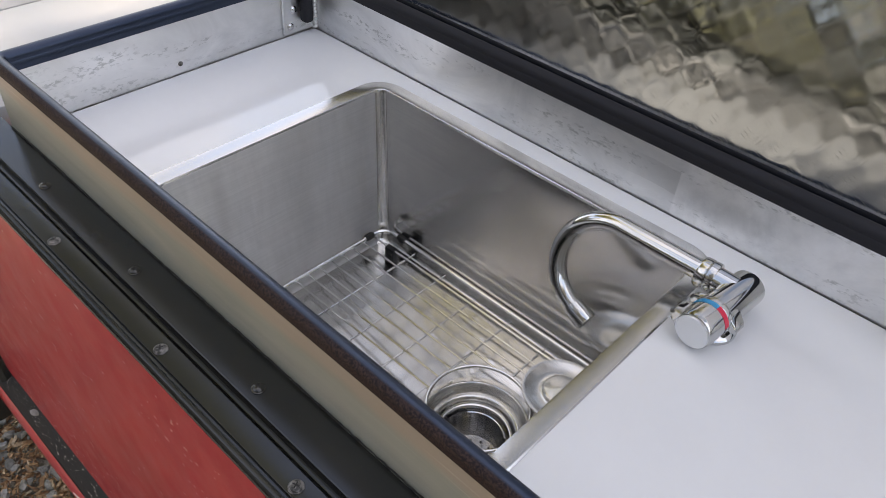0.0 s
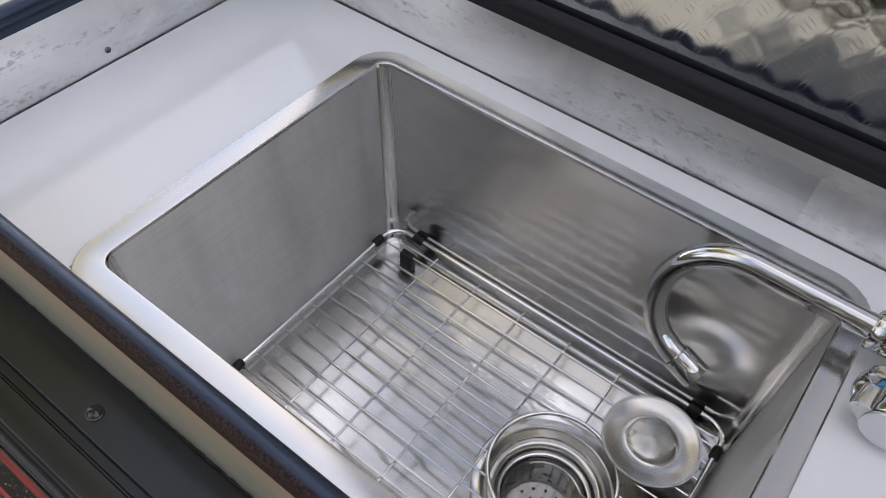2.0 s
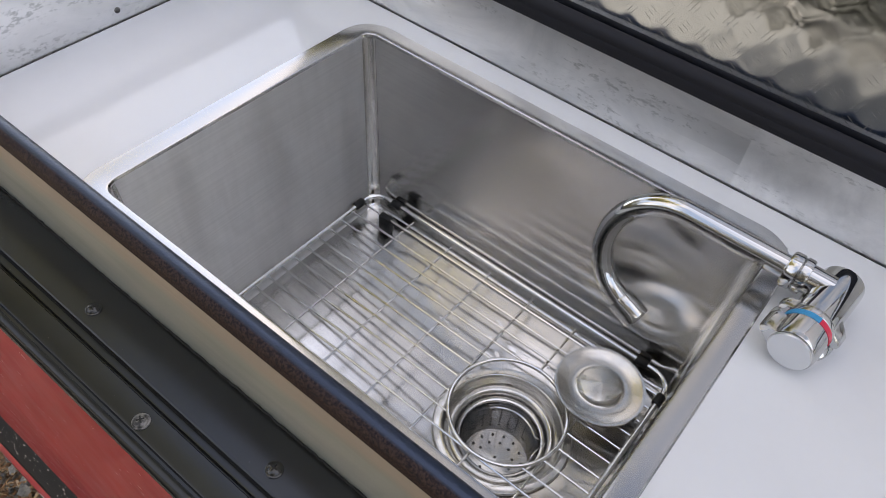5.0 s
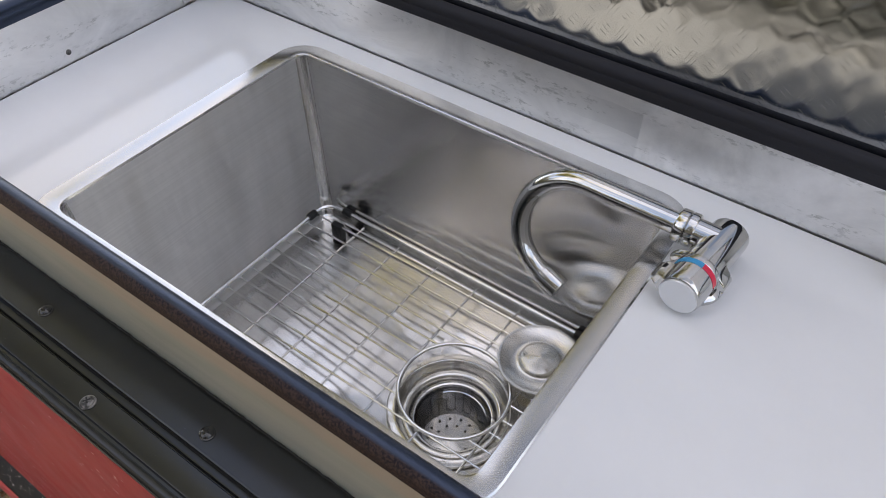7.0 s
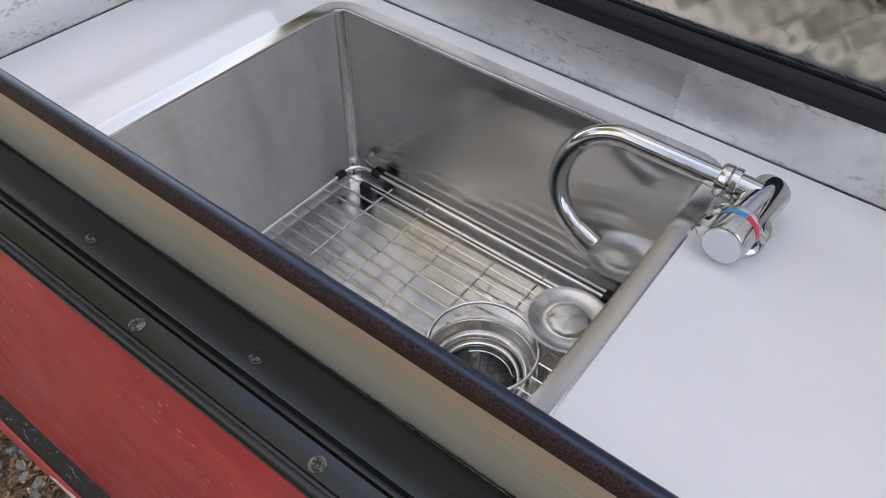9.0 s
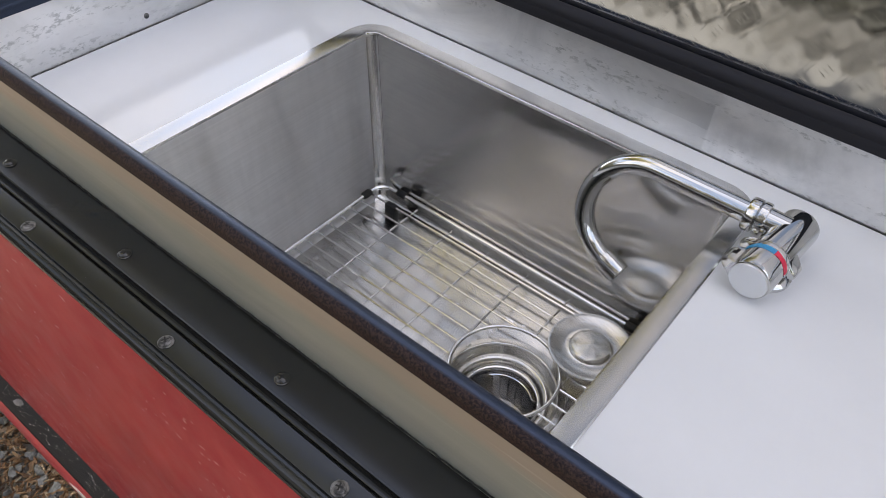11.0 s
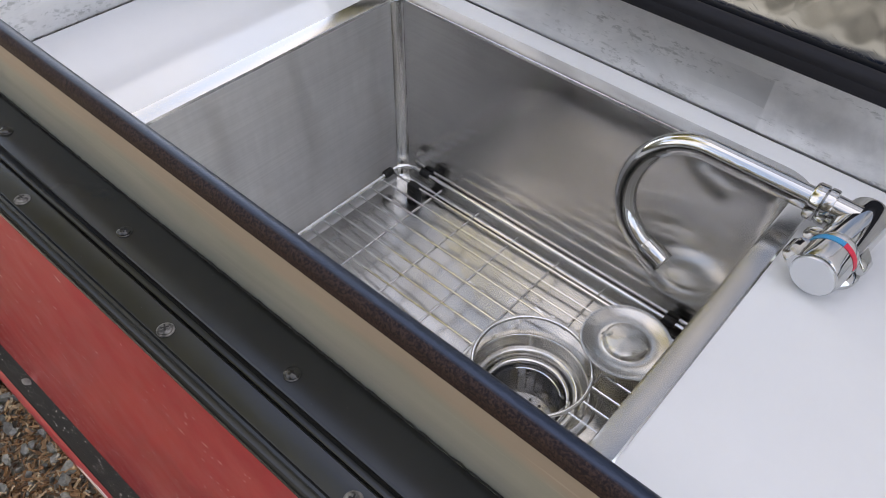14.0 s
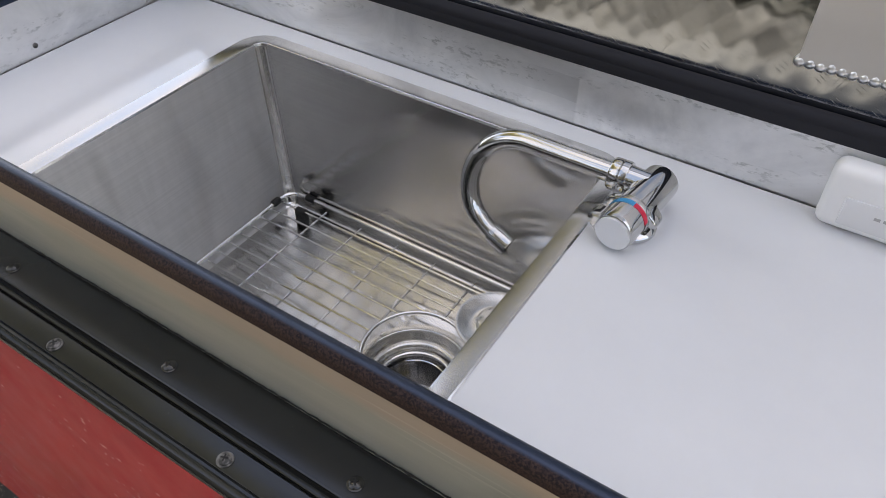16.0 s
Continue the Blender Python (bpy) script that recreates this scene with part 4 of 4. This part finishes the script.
part("weld_bead", bm, WELD, bracket, "bright rippled weld bead", kind="stuff")
rivet = part("rivet", lathe([(0.0026, 0), (0.0026, 0.0006), (0.0016, 0.0014), (0.0009, 0.0012)], 20, Matrix.Translation((LEFT, 0.3545, 0.9960)) @ Matrix.Rotation(radians(90), 4, "Y"), cap0=True, cap1=True), SCREW_WORN)
tagged(rivet, "small steel rivet in the aluminium end panel", "rivet")

# ---- loose ground cover beside the vehicle ----
random.seed(7)
bm = bmesh.new()
for i in range(26000):
    x, y = random.uniform(-2.0, -0.55), random.uniform(-0.3, 0.75)
    l, w, h = random.uniform(0.003, 0.013), random.uniform(0.0009, 0.0034), random.uniform(0.0005, 0.0014)
    m = pose(x, y, random.uniform(-0.004, 0.012), random.uniform(-25, 25), random.uniform(-25, 25), random.uniform(0, 360))
    ring = [bm.verts.new(m @ Vector((sx * l * (1 if sz < 0 else 0.8), sy * w * random.uniform(0.5, 1.2), sz * h))) for sz in (-1, 1) for sx, sy in ((-1, -1), (1, -1), (1, 1), (-1, 1))]
    for f in ((0, 1, 2, 3), (4, 7, 6, 5), (0, 4, 5, 1), (1, 5, 6, 2), (2, 6, 7, 3), (3, 7, 4, 0)):
        bm.faces.new([ring[j] for j in f])
for i in range(5000):
    x, y = random.uniform(-3.2, 1.6), random.gauss(-0.5, 0.5)
    l, w, h = random.uniform(0.006, 0.016), random.uniform(0.0025, 0.0065), random.uniform(0.0006, 0.0018)
    m = pose(x, y, random.uniform(-0.004, 0.010), random.uniform(-25, 25), random.uniform(-25, 25), random.uniform(0, 360))
    bm.faces.new([bm.verts.new(m @ Vector((sx * l, sy * w, h))) for sx, sy in ((-1, -1), (1, -0.7), (0.8, 1), (-0.9, 0.8))])
tagged(part("wood_chips", bm, CHIP, smooth=None), "scattered brown wood chips and bark on the ground", "wood chips", kind="stuff")
bm = bmesh.new()
for i in range(2300):
    x, y = random.uniform(-2.0, -0.55), random.uniform(-0.3, 0.75)
    r = random.uniform(0.005, 0.017)
    made = bmesh.ops.create_icosphere(bm, subdivisions=1, radius=r, matrix=pose(x, y, r * 0.45, random.uniform(0, 360), random.uniform(0, 360), random.uniform(0, 360)) @ Matrix.Diagonal((1, random.uniform(0.6, 0.95), random.uniform(0.45, 0.7), 1)))
    for v in made["verts"]:
        v.co += Vector((random.uniform(-1, 1), random.uniform(-1, 1), random.uniform(-1, 1))) * r * 0.16
tagged(part("gravel", bm, STONE, smooth=None), "loose grey gravel stones on the ground", "gravel", kind="stuff")


# ---- trees round the place, all out of view ----
LEAF = by_piece("leaf", ((0.0, (0.05, 0.062, 0.035)), (0.5, (0.10, 0.115, 0.07)), (1.0, (0.18, 0.185, 0.11))), 0.45, 3)
# lit copy of LEAF: sunlight put into its bright yellow-green
SUNNY = by_piece("sunlit_leaf", ((0.0, (0.20, 0.21, 0.09)), (0.5, (0.34, 0.345, 0.16)), (1.0, (0.47, 0.46, 0.24))), 0.4, 3)
k = Nodes(SUNNY)                          # thin leaves let light through
glow = k.n.new("ShaderNodeBsdfTranslucent")
k.link(k.b.inputs["Base Color"].links[0].from_socket, glow.inputs["Color"])
both = k.n.new("ShaderNodeMixShader")
both.inputs[0].default_value = 0.5
k.link(k.b.outputs[0], both.inputs[1])
k.link(glow.outputs[0], both.inputs[2])
k.link(both.outputs[0], k.n["Material Output"].inputs["Surface"])
# dark leaves with haze blue painted in, to offset the warm sun
DUSK = by_piece("hazed_thicket", ((0.0, (0.045, 0.056, 0.06)), (0.5, (0.08, 0.095, 0.10)), (1.0, (0.12, 0.138, 0.145))), 0.6, 3)
BARK = material("bark", (0.20, 0.16, 0.13), 0.9)
k = Nodes(BARK)
k.base(k.mix(k.noise(6, 6), (0.09, 0.085, 0.08), (0.22, 0.215, 0.21)))


def tree(x, y, h, seed, leaf=None, at_z=0.0, low=0.38, leaves=240):
    rng = random.Random(seed)
    root = thing("tree", "tall leafy tree with a bare trunk standing out of view on open ground", "tree", "trees round the place", at=(x, y, at_z))
    bm = bmesh.new()
    top = Vector((rng.uniform(-0.5, 0.5), rng.uniform(-0.5, 0.5), h * 0.75))
    trunk = [top * (i / 6) + Vector((0.15 * math.sin(i * 1.7 + seed), 0.12 * math.cos(i * 1.3), 0)) * (i / 6) for i in range(7)]
    tube(trunk, 0.2, 8, bm=bm, radii=[0.013 * h * (1 - 0.11 * i) for i in range(7)])
    tips = []
    for j in range(9):
        a, f = j * 2.4 + seed, rng.uniform(low, 0.95)
        b = top * f
        e = b + Vector((math.cos(a), math.sin(a), rng.uniform(0.3, 0.9))) * h * rng.uniform(0.16, 0.3)
        tube([b, (b + e) / 2 + Vector((0, 0, 0.1)), e], 0.05, 6, bm=bm, radii=[0.006 * h, 0.004 * h, 0.002 * h])
        tips += [e, (b + e) / 2]
    part("trunk", bm, BARK, root)
    bm = bmesh.new()
    for c in tips:
        for i in range(leaves if leaf else 170):
            p = c + Vector((rng.gauss(0, 1), rng.gauss(0, 1), rng.gauss(0, 0.7))) * h * 0.075
            m = Matrix.Translation(p) @ Euler((rng.uniform(0, 6.3), rng.uniform(0, 6.3), rng.uniform(0, 6.3))).to_matrix().to_4x4()
            s = rng.uniform(0.10, 0.22)
            bm.faces.new([bm.verts.new(m @ Vector(v)) for v in ((-s, 0, 0), (0, -s * 0.4, 0.02), (s, 0, 0), (0, s * 0.4, -0.02))])
    part("crown", bm, leaf or LEAF, root, "uneven green crown", smooth=None)


for n, (x, y, h) in enumerate(((-9, -19, 10), (-4.5, -19, 10), (0.5, -20, 9.5), (4, -20, 10.5), (9, -18, 9.5), (-13, -3, 8.5), (-11.5, -7.0, 9), (12, -2, 8), (-2, -21, 11), (6.5, -21, 10))):
    tree(x, y, h, n + 1, at_z=2.0 if y < -15 else 0.0)
# added unseen on the sun's side, to shade the white deck
tree(-0.4, 8.0, 11.0, 34, LEAF)
# two added trees, unseen; their haze-blue leaves keep mirrored tones neutral
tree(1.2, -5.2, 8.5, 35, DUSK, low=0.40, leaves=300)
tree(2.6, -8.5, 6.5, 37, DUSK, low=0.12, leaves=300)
# unseen tree in the sunlit leaf colour, mirrored in the chrome spout
tree(-7.8, -1.2, 12.5, 33, SUNNY, low=0.58, leaves=520)
# scrub leaves painted bluish like haze, against the warm sunlight
GRASS = by_piece("hazed_scrub", ((0.0, (0.13, 0.148, 0.16)), (0.5, (0.16, 0.178, 0.192)), (1.0, (0.19, 0.208, 0.222))), 0.7, 3)


def belt(name, label, mat, count, a0, a1, r0, r1, tall, size, seed, base=0.0):
    """A low, ragged band of foliage on an arc round the place."""
    rng = random.Random(seed)
    bm = bmesh.new()
    for i in range(count):
        a = radians(rng.uniform(a0, a1))
        r = rng.uniform(r0, r1)
        top = tall * (0.8 + 0.45 * noise.noise(Vector((math.cos(a) * 5, math.sin(a) * 5, seed))))
        p = Vector((r * math.cos(a), r * math.sin(a), base + rng.random() ** 1.3 * top))
        m = Matrix.Translation(p) @ Euler((rng.uniform(0, 6.3), rng.uniform(0, 6.3), rng.uniform(0, 6.3))).to_matrix().to_4x4()
        s = size * rng.uniform(0.6, 1.3)
        bm.faces.new([bm.verts.new(m @ Vector(v)) for v in ((-s, 0, 0), (0, -s * 0.5, 0.05), (s, 0, 0), (0, s * 0.5, -0.05))])
    tagged(part(name, bm, mat, smooth=None), label, "shrubs", kind="stuff")


belt("scrub", "pale scrub bank with painted blue haze across the open ground", GRASS, 9000, 190, 350, 14, 17, 1.5, 0.24, 3, 1.7)
belt("thicket", "dark thicket with painted blue haze behind the scrub bank", DUSK, 14000, 190, 350, 18, 21, 6.5, 0.50, 9, 2.0)
belt("shrubs", "far belt of green shrubs round the open ground", LEAF, 7000, 0, 360, 24, 30, 4.5, 0.6, 5)

# ---- water left in the bowl ----
def floor_at(x, y):
    wx = (SX1 - 0.0185 - DRAIN[0]) if x > DRAIN[0] else (DRAIN[0] - SX0 - 0.0185)
    wy = (SY1 - 0.0185 - DRAIN[1]) if y > DRAIN[1] else (DRAIN[1] - SY0 - 0.0185)
    dx, dy = abs(x - DRAIN[0]), abs(y - DRAIN[1])
    far = max(dx / wx, dy / wy)
    d = math.hypot(dx, dy)
    f = (d - 0.0545) / max(d / far - 0.0545, 1e-4)
    return FLOOR - 0.0015 + (EDGE - FLOOR + 0.0015) * min(max(f, 0), 1)


random.seed(11)
bm = bmesh.new()
for i in range(95):
    x, y = random.gauss(-0.33, 0.06), random.gauss(0.40, 0.035)
    if not (-0.50 < x < -0.19 and 0.25 < y < 0.465) or math.hypot(x - DRAIN[0], y - DRAIN[1]) < 0.063:
        continue
    r = random.choice((0.0006, 0.0008, 0.0009, 0.0012, 0.0012, 0.0018))
    flat = random.uniform(0.05, 0.08)
    spin, long = random.uniform(0, 3.1), random.uniform(1.0, 1.9)
    made = bmesh.ops.create_uvsphere(bm, u_segments=12, v_segments=6, radius=1, matrix=Matrix.Translation((x, y, floor_at(x, y))) @ Matrix.Rotation(spin, 4, "Z") @ Matrix.Diagonal((r * long, r, r * flat, 1)))
    for v in made["verts"]:
        v.co.z = min(max(v.co.z, floor_at(x, y) - 0.0004), floor_at(x, y) + r * flat * 0.6)
for i in range(22):                        # thin irregular puddles
    x, y = random.gauss(-0.345, 0.035), random.gauss(0.418, 0.018)
    a = random.uniform(0.0018, 0.0052)
    spin, z, lobes = random.uniform(0, 6.3), floor_at(x, y), random.uniform(0, 50)
    rim = [Vector((math.cos(w), math.sin(w), 0)) * a * (0.75 + 0.5 * noise.noise(Vector((math.cos(w) * 1.6 + lobes, math.sin(w) * 1.6, 0)))) for w in (2 * math.pi * q / 20 for q in range(20))]
    m = Matrix.Translation((x, y, z)) @ Matrix.Rotation(spin, 4, "Z") @ Matrix.Diagonal((1.35, 0.8, 1, 1))
    loft([[m @ (p * f + Vector((0, 0, h))) for p in rim] for f, h in ((1.0, -0.0004), (1.0, 0.00004), (0.93, 0.00015), (0.78, 0.00018), (0.3, 0.00019))], True, False, True, bm=bm)
tagged(part("water_drops", bm, WATER, smooth=60), "clear water drops lying on the bowl floor", "water drops", kind="stuff")

bm = bmesh.new()
for i in range(26):
    a, d = random.uniform(0, 6.28), random.uniform(0.004, 0.017)
    x, y, z = cm.translation.x + d * math.cos(a), cm.translation.y + d * math.sin(a), cm.translation.z + 0.0108
    ra = random.choice((0.0006, 0.0009, 0.0014, 0.0026))
    bmesh.ops.create_uvsphere(bm, u_segments=14, v_segments=6, radius=1, matrix=Matrix.Translation((x, y, z)) @ Matrix.Rotation(a, 4, "Z") @ Matrix.Diagonal((ra * random.uniform(0.7, 1.6), ra, 0.0004, 1)))
for v in bm.verts:
    v.co += Vector((1, 1, 0)) * 0.0006 * noise.noise(v.co * 500)
tagged(part("water_drops", bm, WATER, smooth=60), "flat water drops on the strainer cover", "water drops", kind="stuff")
bm = bmesh.new()
for i in range(30):
    a = random.uniform(0, 6.28)
    d = random.uniform(0.0515, 0.0565)
    ra = random.choice((0.0005, 0.0007, 0.001, 0.0014))
    bmesh.ops.create_uvsphere(bm, u_segments=12, v_segments=6, radius=1, matrix=Matrix.Translation((DRAIN[0] + d * math.cos(a), DRAIN[1] + d * math.sin(a), FLOOR + 0.0016)) @ Matrix.Rotation(a, 4, "Z") @ Matrix.Diagonal((ra, ra * random.uniform(0.8, 1.8), 0.0007, 1)))
tagged(part("water_drops", bm, WATER, smooth=60), "small water drops round the drain flange", "water drops", kind="stuff")
